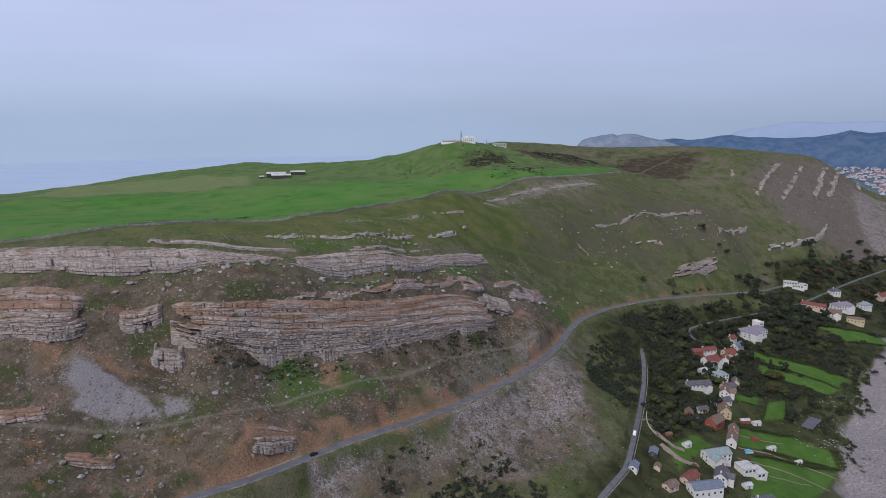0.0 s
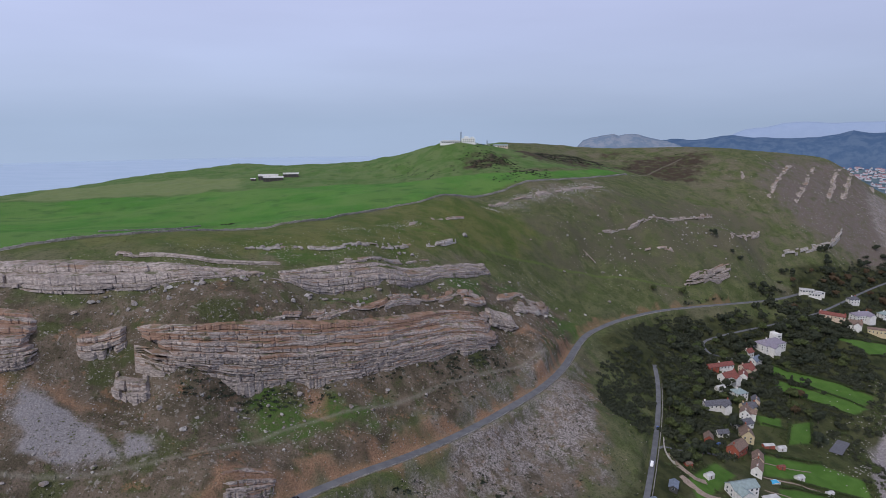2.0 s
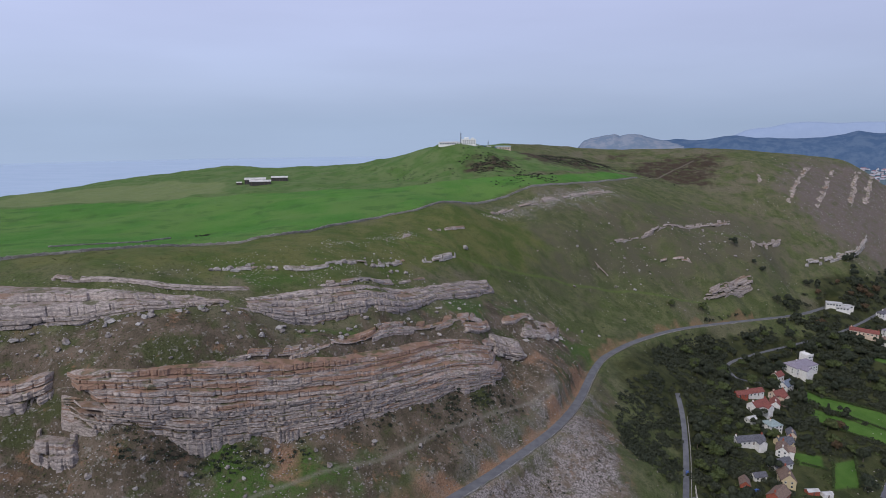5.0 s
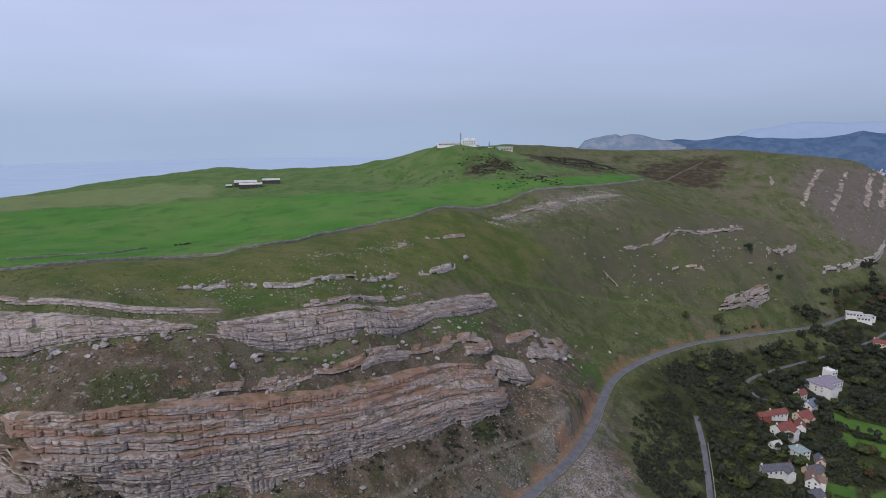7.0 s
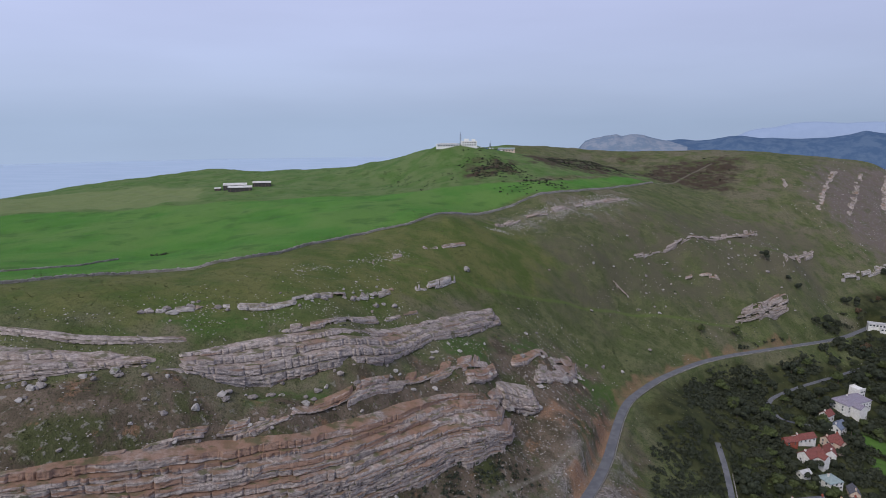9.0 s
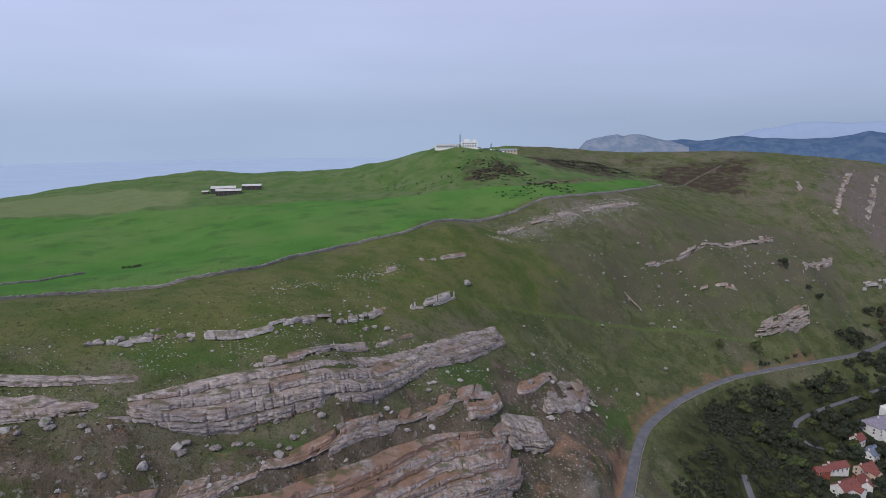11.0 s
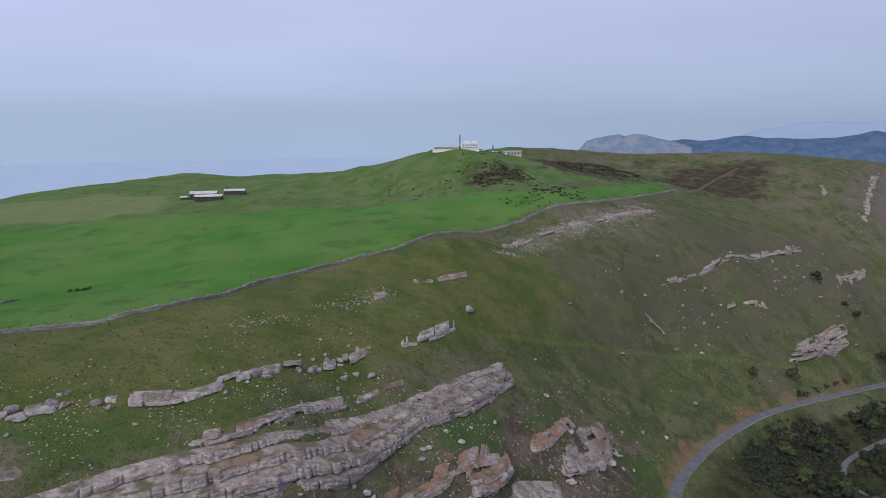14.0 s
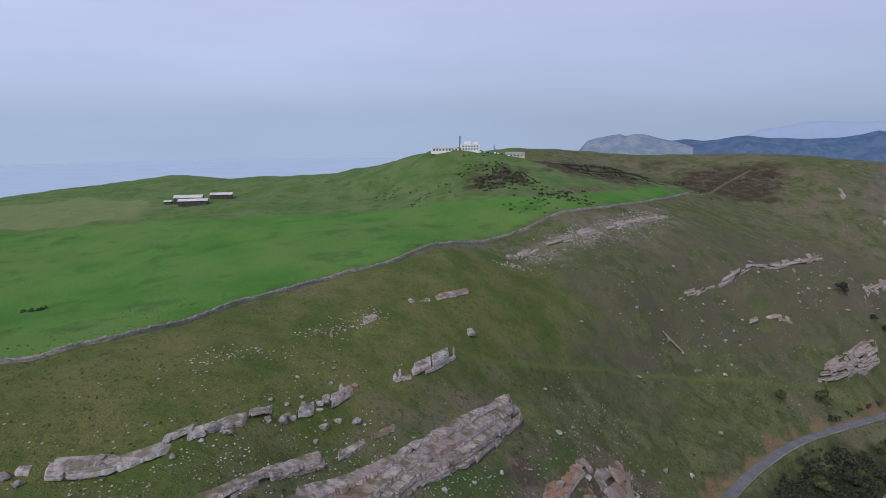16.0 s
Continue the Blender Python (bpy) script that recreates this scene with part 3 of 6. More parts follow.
    col = k.mix(k.math("MULTIPLY", f[2], k.band(fine, 0.3, 0.6, 0.4, 0.95)), col, (0.048, 0.088, 0.020))
    # scree, earth, trails, shingle
    s = k.mix(k.band(k.noise(1.1, 7, (1, 1, 1), 0.75), 0.40, 0.60), (0.085, 0.075, 0.068), (0.300, 0.268, 0.258))
    s = k.mix(k.band(mid, 0.52, 0.62, 0, 0.7), s, (0.155, 0.125, 0.092))
    s = k.mix(k.band(fine, 0.62, 0.70, 0, 0.8), s, (0.045, 0.052, 0.022))
    streak = k.noise(7, 6, (1, 1, 1), 0.7)
    col = k.mix(k.math("MULTIPLY", b[0], k.band(streak, 0.38, 0.54, 0.1, 0.95)), col, s)
    col = k.mix(k.math("MULTIPLY", f[1], k.band(mid, 0.30, 0.42)), col, k.mix(k.band(tiny, 0.35, 0.65), (0.165, 0.153, 0.156), (0.235, 0.222, 0.226)))
    col = k.mix(k.math("MULTIPLY", b[1], k.band(grain, 0.26, 0.50)), col, k.mix(k.band(tiny, 0.3, 0.7), (0.145, 0.088, 0.055), (0.275, 0.168, 0.108)))
    col = k.mix(k.math("MULTIPLY", c[2], 0.45), col, (0.20, 0.185, 0.15))
    col = k.mix(k.math("MULTIPLY", e[0], 0.6), col, (0.085, 0.125, 0.030))
    col = k.mix(d[0], col, k.mix(k.band(k.noise(1.6, 8, (1, 1, 1), 0.75), 0.38, 0.62), (0.14, 0.126, 0.128), (0.285, 0.26, 0.262)))
    k.color(col).bump(k.math("ADD", fine, k.math("MULTIPLY", tiny, 0.7)), 0.9)
    return k.m


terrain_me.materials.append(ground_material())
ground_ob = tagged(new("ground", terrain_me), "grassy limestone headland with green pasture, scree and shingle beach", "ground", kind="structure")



def ground_fast(x, y):
    """Height of the finished ground sheet."""
    x, y = np.asarray(x, float), np.asarray(y, float)
    i, j = np.clip(np.searchsorted(GX, x) - 1, 0, len(GX) - 2), np.clip(np.searchsorted(GY, y) - 1, 0, len(GY) - 2)
    u, v = (x - GX[i]) / (GX[i + 1] - GX[i]), (y - GY[j]) / (GY[j + 1] - GY[j])
    return (TZ[j, i] * (1 - u) + TZ[j, i + 1] * u) * (1 - v) + (TZ[j + 1, i] * (1 - u) + TZ[j + 1, i + 1] * u) * v


def height(x, y):
    return float(ground_fast(x, y))


# ---- sea ----
sea_k = Nodes("sea_water", 0.6)
sea_k.b.inputs["Specular IOR Level"].default_value = 0.1
# base colour solved to equal the horizon sky: haze painted onto the water
sea_k.color(sea_k.mix(sea_k.band(sea_k.noise(220, 4, (1, 3, 1)), 0.35, 0.65), (0.290, 0.378, 0.485), (0.312, 0.400, 0.508)))
sea_k.bump(sea_k.noise(9, 3), 0.25)
bm = bmesh.new()
bmesh.ops.create_circle(bm, cap_ends=True, segments=96, radius=4800)
sea = tagged(part("water", bm, sea_k.m, None), "calm sea round the headland, grey-blue haze painted in", "sea", kind="structure")


# ---- road, lanes ----
def ribbon(name, line, half, mat, lift, label, parent=None, edge=0.0):
    p = line[:, :2]
    d = np.gradient(p, axis=0)
    d /= np.linalg.norm(d, axis=1)[:, None]
    nrm = np.stack([-d[:, 1], d[:, 0]], 1)
    offs = [-half, -half * 0.5, 0, half * 0.5, half]
    v, z = [], line[:, 2]
    for i in range(len(p)):
        for o in offs:
            q = p[i] + nrm[i] * (o + (value_noise(p[i, 0] + 50 * o, p[i, 1], 6, 3) * edge if abs(o) == half else 0))
            v.append((q[0], q[1], z[i] + lift + 0.04 * (1 - abs(o) / half)))
    return mesh_object(name, v, grid_faces(len(p), 5).tolist(), mat, parent, label, True)


asphalt_k = Nodes("asphalt", 0.85)
asphalt_k.color(asphalt_k.mix(asphalt_k.band(asphalt_k.noise(5, 5), 0.35, 0.65), (0.086, 0.089, 0.099), (0.118, 0.120, 0.130))).bump(asphalt_k.noise(0.4, 3), 0.03)
road = tagged(ribbon("road", ROAD_C, 2.7, asphalt_k.m, 0.06, "narrow grey asphalt road cut into the hillside"), "", "road", kind="structure")
lane = tagged(ribbon("road", LANE_C, 1.8, asphalt_k.m, 0.06, "narrow grey asphalt lane beside the gardens"), "", "road", kind="structure")
lane_e = tagged(ribbon("road", LANE_E, 1.8, asphalt_k.m, 0.06, "grey lane winding between trees and houses"), "", "road", kind="structure")


# ---- rock: bedded limestone scars ----
GREY_ROCK = rock_material("grey_limestone", (0.175, 0.155, 0.148), (0.31, 0.28, 0.265), (0.22, 0.16, 0.12), 0.25)
RED_ROCK = rock_material("iron_stained_limestone", (0.20, 0.165, 0.145), (0.32, 0.27, 0.24), (0.27, 0.135, 0.078), 0.62)
PALE_ROCK = rock_material("pale_limestone", (0.25, 0.235, 0.225), (0.42, 0.395, 0.375), (0.26, 0.20, 0.15), 0.1)


def spaced(line, n):
    p = np.array(line, float)
    s = np.r_[0, np.cumsum(np.linalg.norm(np.diff(p, axis=0), axis=1))]
    t = np.linspace(0, s[-1], n)
    return np.stack([np.interp(t, s, p[:, k]) for k in range(2)], 1)


def bedding(z, s, fold, eased=False):
    """Heights along a bed: one gentle fold, or eased over a few metres."""
    if fold:
        deg = 4 if s[-1] > 150 else 3
        u = s / s[-1] * 2 - 1
        return np.polyval(np.polyfit(u, z, deg), u) * 0.85 + z * 0.15
    w = max(1, int(9 / (s[1] - s[0])) * (2 if eased else 1))
    zz = np.convolve(np.r_[np.full(w, z[0]), z, np.full(w, z[-1])], np.ones(2 * w + 1) / (2 * w + 1), "valid")
    return zz * 0.7 + z * 0.3


def smooth_line(line, n):
    p = resample(line, 1.0)
    return spaced(p, n)


STEEP = ((0, 0.50, 0.56, 0.70, 0.76, 0.88, 1), (0, 0.13, 0.30, 0.38, 0.58, 0.68, 0.95))  # height share to set-back share


def scar(name, top, foot, beds, out, mat, label, category="cliff", seed=1, gaps=0.1, step=0.6, bulge=2.2, fold=False, eased=False):
    """A rock scar of jointed beds stepping back from a foot line to a top line, every bed a part."""
    rng = np.random.default_rng(seed)
    length = np.linalg.norm(np.diff(np.array(top, float), axis=0), axis=1).sum()
    n = max(10, int(length / step))
    a, b = smooth_line(foot, n), smooth_line(top, n)
    s = np.linspace(0, length, n)
    za, zb = (bedding(ground_fast(q[:, 0], q[:, 1]), s, fold, eased) for q in (a, b))
    tall = np.maximum(zb - za, 0.9 + 0.5 * beds)
    way = a - b
    reach = np.linalg.norm(way, axis=1)
    way = way / np.maximum(reach, 1e-6)[:, None]
    thick = rng.uniform(0.4, 1.6, beds)
    cuts = np.r_[0, np.cumsum(thick)] / thick.sum()
    big = fbm(s, np.full(n, 3.0 * seed), 26, 3, seed) * out * 0.9
    thing = tagged(new(name), label, category)
    mean_tall = float(tall.mean())
    sway = 0.07 * fbm(s, np.full(n, 5.0 * seed), 40, 2, seed + 30)

    def set_back(f):
        if not fold:
            return np.full(n, f**bulge)
        return np.interp(np.clip(f + sway * min(1.0, 4 * f), 0, 1), *STEEP)

    for k in range(beds):
        f0, f1 = cuts[k], cuts[k + 1]
        rows = max(4, min(7, int((f1 - f0) * mean_tall / 0.42) + 2))
        # every bed breaks off at its own place
        e0, e1 = rng.uniform(0, 0.06 if k else 0.01, 2) * length
        taper = np.clip(np.minimum(s - e0, length - e1 - s) / min(6.0, 0.08 * length + 1.5), 0, 1)
        # joints cut the bed into blocks, each with its own set-back
        edges, q = [], -rng.uniform(0, 4)
        while q < length:
            q += (1.8 if fold else 1.7) * 7.0 ** (rng.random() ** 1.3)
            edges.append(q)
        edges = np.array(edges)
        cell = np.searchsorted(edges, s + 0.25 * value_noise(s, np.full(n, k * 5.0), 1.5, seed))
        block = rng.uniform(-1, 1, len(edges) + 2)[cell]
        crack = np.exp(-((np.abs(s[:, None] - edges[None]).min(1) / 0.4) ** 2)) * (rng.random(len(edges) + 2)[cell] < 0.65)
        bed_out = rng.uniform(-0.5, 0.6) + 0.7 * fbm(s, np.full(n, 11.0 * k), 14, 2, seed + 20)
        # bays and buttresses shared by a few beds
        bay = np.tanh(4 * value_noise(s, np.full(n, 40.0 * (k // 5)), 17, seed + 50)) * (0.8 if fold else 0.3 * out)
        deep = rng.choice([0.15, 0.4, 0.9] if fold else [0.2, 0.35, 0.8])
        worn = gaps + (0.15 if k == 0 else 0.16 if k == beds - 1 else 0.0) + (0.12 * f0 if fold else 0.0)
        lost = np.clip((worn * 1.9 - 0.95 - value_noise(s, np.full(n, 2.3 * k + seed), 9, seed + k) + 0.25 * block) * 5, 0, 1)
        keep = taper * (1 - lost * (0.0 if fold and k < 3 else 0.12 if fold else 0.25 if length > 120 and beds > 3 else 0.75))
        g0 = set_back(f0)
        verts, strata = [], []
        for r, t in enumerate([0.0, 0.08, 0.16, *np.linspace(0.3, 1.0, rows - 2)]):
            f = f0 + (f1 - f0) * t
            notch = 1.0 if t < 0.1 else 0.15 if t > 0.95 else 0.0
            d = big + bay + out * (0.30 + 0.48 * block + 0.4 * bed_out) - (0.75 * out + 0.35) * notch * deep - 0.75 * crack * (0.6 + out * 0.3)
            d = d + value_noise(s, np.full(n, 7.0 * f * mean_tall + seed), 1.7, seed + 5) * 0.34 + value_noise(s, np.full(n, 19.0 * f * mean_tall), 0.7, seed + 6) * 0.2
            g = 0.75 * g0 + 0.25 * set_back(f)
            # a lost stretch runs into the hill
            g = g + (1 - keep) * np.maximum(f + 0.07 - g, 0.04)
            p = a + (b - a) * g[:, None] + way * (d * keep - (1 - keep) * 1.0)[:, None]
            z = za + tall * f + value_noise(s, np.full(n, 3.0 * k + r), 2.1, seed + 7) * 0.14 - (1 - keep) * (0.9 + (0.7 * tall * f if beds < 4 else 0.0))
            if k == 0 and r == 0:
                z = np.minimum(z - 1.5 - 0.12 * tall, ground_fast(p[:, 0], p[:, 1]) - 2.0)
            verts.append(np.c_[p, z])
            strata.append(np.c_[s / 100, np.full(n, f * mean_tall / 10), np.full(n, seed / 50.0), np.full(n, f)])
        # tread back into the hill
        g = set_back(f1) + (1 - keep) * 0.1
        p = a + (b - a) * g[:, None] - way * (2.2 + 0.12 * reach)[:, None]
        back_z = za + tall * f1 + 0.05 - (1 - keep) * 1.6
        if k == beds - 1:
            back_z = np.minimum(back_z, ground_fast(p[:, 0], p[:, 1]) - 0.5)
        verts.append(np.c_[p, back_z])
        strata.append(strata[-1])
        ob = mesh_object("rock_bed", np.concatenate(verts), grid_faces(rows + 2, n)[:, ::-1].tolist(), mat, thing)
        at = ob.data.color_attributes.new("strata", "FLOAT_COLOR", "POINT")
        at.data.foreach_set("color", np.concatenate(strata).astype(np.float32).ravel())
    return thing


def cliff_material(name, base, pale, rust, amount):
    k = Nodes(name, 0.95)
    k.b.inputs["Specular IOR Level"].default_value = 0.15
    at = k.n.new("ShaderNodeAttribute")
    at.attribute_name = "strata"

    def bands(scale, stretch, detail=5):
        t, mp = k.n.new("ShaderNodeTexNoise"), k.n.new("ShaderNodeMapping")
        mp.inputs["Scale"].default_value = stretch
        t.inputs["Scale"].default_value, t.inputs["Detail"].default_value = scale, detail
        k.l.new(at.outputs["Vector"], mp.inputs[0])
        k.l.new(mp.outputs[0], t.inputs["Vector"])
        return t.outputs["Fac"]

    c = k.mix(k.band(k.noise(1.3, 7, (0.7, 0.7, 1.5), 0.68), 0.36, 0.62), base, pale)
    c = k.mix(k.band(bands(14, (0.35, 1, 1)), 0.42, 0.64, 0, 0.5), c, tuple(v * 0.6 for v in base))
    upper = k.math("MULTIPLY", k.math("SUBTRACT", at.outputs["Alpha"], 0.45), 0.22 * min(1, amount * 3))
    c = k.mix(k.band(k.math("ADD", bands(7, (0.5, 1, 1), 6), upper), 0.61 - 0.20 * amount, 0.70 - 0.15 * amount, 0, 0.85), c, rust)
    c = k.mix(k.band(k.noise(0.75, 5, (1.4, 1.4, 0.5)), 0.56, 0.68, 0, 0.6), c, (0.066, 0.058, 0.050))
    c = k.mix(k.band(k.noise(6, 6), 0.63, 0.71, 0, 0.7), c, (0.060, 0.072, 0.028))
    up = k.n.new("ShaderNodeSeparateXYZ")
    k.l.new(k.n.new("ShaderNodeNewGeometry").outputs["Normal"], up.inputs[0])
    turf = k.math("MULTIPLY", k.band(up.outputs["Z"], 0.78, 0.95), k.band(k.noise(5.0, 5), 0.46, 0.60, 0, 0.8))
    c = k.mix(turf, c, (0.075, 0.078, 0.034))
    tread = k.math("MULTIPLY", k.band(up.outputs["Z"], 0.66, 0.90), k.band(k.noise(7.0, 5), 0.44, 0.58, 0, 0.15 + 1.3 * amount))
    c = k.mix(tread, c, rust)
    return k.color(c).bump(k.noise(0.45, 8, (1, 1, 1.8), 0.72), 0.35).m


GREY_CLIFF = cliff_material("grey_cliff_limestone", (0.212, 0.181, 0.166), (0.398, 0.347, 0.318), (0.20, 0.130, 0.092), 0.1)
RED_CLIFF = cliff_material("rusty_cliff_limestone", (0.215, 0.178, 0.158), (0.410, 0.355, 0.320), (0.228, 0.134, 0.090), 0.33)
PALE_CLIFF = cliff_material("pale_cliff_limestone", (0.240, 0.222, 0.210), (0.420, 0.392, 0.370), (0.25, 0.18, 0.13), 0.1)


scar("limestone_cliff", [(-330, 372), (-281, 380), (-246, 379), (-210, 381), (-177, 387), (-150, 384), (-122, 389), (-104, 393)], [(-300, 345), (-261, 349), (-227, 347), (-196, 350), (-169, 361), (-147, 365), (-118, 380), (-100, 387)],
     4, 1.1, GREY_CLIFF, "long grey limestone scar with broken beds on the hillside", seed=3, gaps=0.14, eased=True)
scar("limestone_cliff", [(-108, 390), (-92, 403), (-77, 420), (-59, 428), (-44, 440), (-30, 464), (-14, 485), (0, 508), (19, 538), (40, 574)],
     [(-106, 382), (-84, 392), (-68, 403), (-56, 411), (-49, 415), (-35, 424), (-22, 437), (-14, 457), (-4, 477), (10, 495), (27, 521), (44, 557)],
     4, 1.3, GREY_CLIFF, "pale grey limestone scar with deep joints above a grassy terrace", seed=5, gaps=0.06, eased=True)
scar("rock_ledge", [(-72, 427), (-61, 432), (-49, 444), (-39, 467), (-26, 485), (-8, 514)], [(-71, 424), (-60, 428), (-48, 438), (-37, 462), (-25, 479), (-7, 507)],
     2, 0.9, GREY_CLIFF, "thin grey limestone ledge in the turf", "rock ledge", 7, 0.2)
scar("rock_ledge", [(-127, 426), (-117, 430), (-107, 437), (-85, 447), (-75, 452), (-65, 465), (-54, 480), (-39, 499), (-26, 527)],
     [(-124, 420), (-114, 424), (-104, 431), (-82, 440), (-72, 445), (-63, 457), (-52, 473), (-37, 491), (-24, 517)], 2, 1.2, PALE_CLIFF, "broken pale limestone ledge in green turf", "rock ledge", 9, 0.5, 0.4)
scar("rock_ledge", [(-16, 535), (-1, 553), (15, 579)], [(-15, 527), (0, 544), (15, 568)], 2, 1.1, PALE_CLIFF, "short pale limestone ledge on the grass slope", "rock ledge", 11, 0.2)
scar("rock_ledge", [(-80, 500), (-61, 512), (-48, 545), (-21, 585)], [(-78, 495), (-59, 505), (-46, 538), (-20, 577)], 1, 0.5, GREY_CLIFF, "low worn limestone pavement below the field wall", "rock ledge", 13, 0.5, 0.5)
scar("limestone_cliff", [(-158, 337), (-140, 337), (-124, 339), (-97, 355), (-66, 375), (-33, 405), (-8, 430), (14, 453), (44, 487)],
     [(-151, 321), (-126, 322), (-100, 333), (-72, 350), (-45, 366), (-19, 386), (10, 413), (42, 448)],
     14, 1.4, RED_CLIFF, "tall banded limestone cliff with iron-red beds", seed=15, gaps=0.06, fold=True)
scar("rock_ledge", [(-114, 347), (-82, 370), (-51, 397), (-14, 442), (32, 501)], [(-113, 343), (-82, 365), (-50, 388), (-14, 433), (31, 484)], 3, 0.9, RED_CLIFF,
     "rusty stepped limestone ledges above the main cliff", "rock ledge", 17, 0.25)
scar("limestone_cliff", [(-300, 330), (-251, 335), (-227, 336), (-200, 334)], [(-275, 296), (-231, 301), (-213, 300), (-200, 303), (-191, 316)], 12, 1.3, RED_CLIFF,
     "rounded banded limestone buttress with rusty foot", seed=19, gaps=0.05, fold=True)
scar("rock_outcrop", [(-186, 331), (-175, 336), (-161, 342)], [(-181, 321), (-170, 323), (-157, 332)], 4, 1.3, RED_CLIFF, "small stepped outcrop between two cliffs", "rock outcrop", 21, 0.15)
scar("rock_outcrop", [(-165, 321), (-156, 324), (-141, 321)], [(-162, 314), (-154, 313), (-139, 313)], 3, 1.6, GREY_CLIFF, "fallen grey limestone block at the cliff foot", "rock outcrop", 23, 0.1)
scar("limestone_cliff", [(61, 521), (78, 553), (92, 576), (99, 577)], [(52, 501), (65, 505), (80, 521), (95, 552)], 6, 2.0, GREY_CLIFF, "jointed grey limestone buttress over green turf", seed=25, gaps=0.15, bulge=4.0)
scar("rock_outcrop", [(30, 478), (42, 492), (57, 499)], [(33, 464), (45, 472), (59, 482)], 6, 2.2, GREY_CLIFF, "knobbly grey limestone nose with rusty top", "rock outcrop", 27, 0.15, 0.6, 4.0)
scar("rock_outcrop", [(10, 462), (19, 470), (29, 488), (34, 500)], [(12, 455), (20, 460), (30, 476), (36, 490)], 3, 1.5, RED_CLIFF, "rusty limestone step with grey front", "rock outcrop", 29, 0.1)
scar("rock_ledge", [(40, 511), (55, 526), (73, 560)], [(41, 504), (55, 516), (75, 552)], 2, 1.2, RED_CLIFF, "curved limestone rim with bare rusty soil", "rock ledge", 31, 0.15)
scar("rock_ledge", [(178, 736), (214, 768), (252, 789), (319, 851), (386, 897)], [(176, 728), (211, 760), (249, 781), (313, 835), (378, 877)], 3, 1.2, GREY_CLIFF,
     "grey limestone band crossing the brown slope", "rock ledge", 33, 0.3, 0.9)
scar("rock_outcrop", [(280, 720), (301, 730), (330, 754), (356, 768)], [(272, 711), (291, 710), (324, 731), (347, 744)], 9, 1.8, GREY_CLIFF, "craggy grey outcrop above the road", "rock outcrop", 37, 0.36)
scar("rock_outcrop", [(216, 727), (242, 749), (270, 757), (281, 754)], [(213, 720), (240, 742), (268, 751), (280, 748)], 2, 1.1, RED_CLIFF, "reddish broken rock patch on the slope", "rock outcrop", 39, 0.35)
scar("rock_ledge", [(457, 850), (505, 869), (556, 898), (609, 950)], [(452, 838), (500, 855), (547, 881), (602, 934)], 3, 1.4, PALE_CLIFF, "curved pale limestone ledge above dark trees", "rock ledge", 41, 0.3, 1.0)
scar("rock_outcrop", [(364, 805), (407, 857), (457, 891)], [(362, 793), (399, 835), (452, 878)], 3, 1.0, GREY_CLIFF, "scattered grey crags on the steep slope", "rock outcrop", 43, 0.45)
scar("rock_outcrop", [(-101, 281), (-94, 289), (-88, 295), (-76, 300)], [(-98, 275), (-92, 278), (-85, 284), (-74, 295)], 6, 1.0, RED_CLIFF, "red-brown rock cutting above the road", "rock outcrop", 63, 0.12)
scar("rock_outcrop", [(-214, 266), (-204, 269), (-196, 272), (-189, 275)], [(-208, 259), (-200, 262), (-193, 265), (-186, 269)], 4, 1.0, RED_CLIFF, "low purple-red outcrop in the turf", "rock outcrop", 65, 0.2)
scar("rock_outcrop", [(-178, 256), (-166, 260), (-154, 265)], [(-173, 251), (-162, 254), (-151, 259)], 4, 0.9, RED_CLIFF, "low red limestone outcrop on the lower slope", "rock outcrop", 67, 0.25)
scar("rock_ledge", [(-200, 396), (-165, 394), (-142, 394), (-114, 402), (-94, 409)], [(-198, 391), (-163, 390), (-141, 390), (-113, 398), (-94, 405)], 2, 0.7, GREY_CLIFF, "pale limestone pavement lying along the slope", "rock ledge", 69, 0.2)
scar("rock_ledge", [(48, 712), (80, 747), (129, 781), (170, 822), (217, 863)], [(49, 706), (82, 740), (132, 773), (173, 814), (218, 853)], 2, 0.8, GREY_CLIFF, "worn grey limestone pavement below the field wall", "rock ledge", 71, 0.3, 0.9)
scar("rock_ledge", [(-14, 600), (8, 620), (26, 640)], [(-12, 595), (9, 614), (27, 634)], 1, 0.6, GREY_CLIFF, "short grey limestone step in the grass", "rock ledge", 73, 0.4)
scar("rock_outcrop", [(144, 706), (155, 700), (172, 692)], [(146, 699), (156, 692), (171, 684)], 3, 0.9, RED_CLIFF, "small reddish broken crag on the slope", "rock outcrop", 75, 0.62, 0.5)
for rib_top, rib_foot, rib_seed in (([(600, 1110), (589, 1096), (533, 1019), (489, 960)], [(612, 1106), (598, 1094), (541, 1018), (496, 957)], 51),
                                    ([(655, 1128), (646, 1118), (581, 1026), (534, 967)], [(664, 1126), (655, 1116), (589, 1024), (541, 964)], 53),
                                    ([(705, 1140), (674, 1099), (610, 1007)], [(714, 1138), (683, 1096), (618, 1004)], 55),
                                    ([(735, 1150), (709, 1116), (646, 1025)], [(745, 1147), (719, 1112), (655, 1021)], 57),
                                    ([(775, 1150), (750, 1100)], [(784, 1147), (759, 1097)], 59), ([(490, 1050), (478, 1010)], [(494, 1048), (482, 1008)], 61)):
    scar("rock_rib", rib_top, rib_foot, 3, 1.1, GREY_CLIFF, "grey limestone rib running down the scarp", "rock rib", rib_seed, 0.5, 1.0)


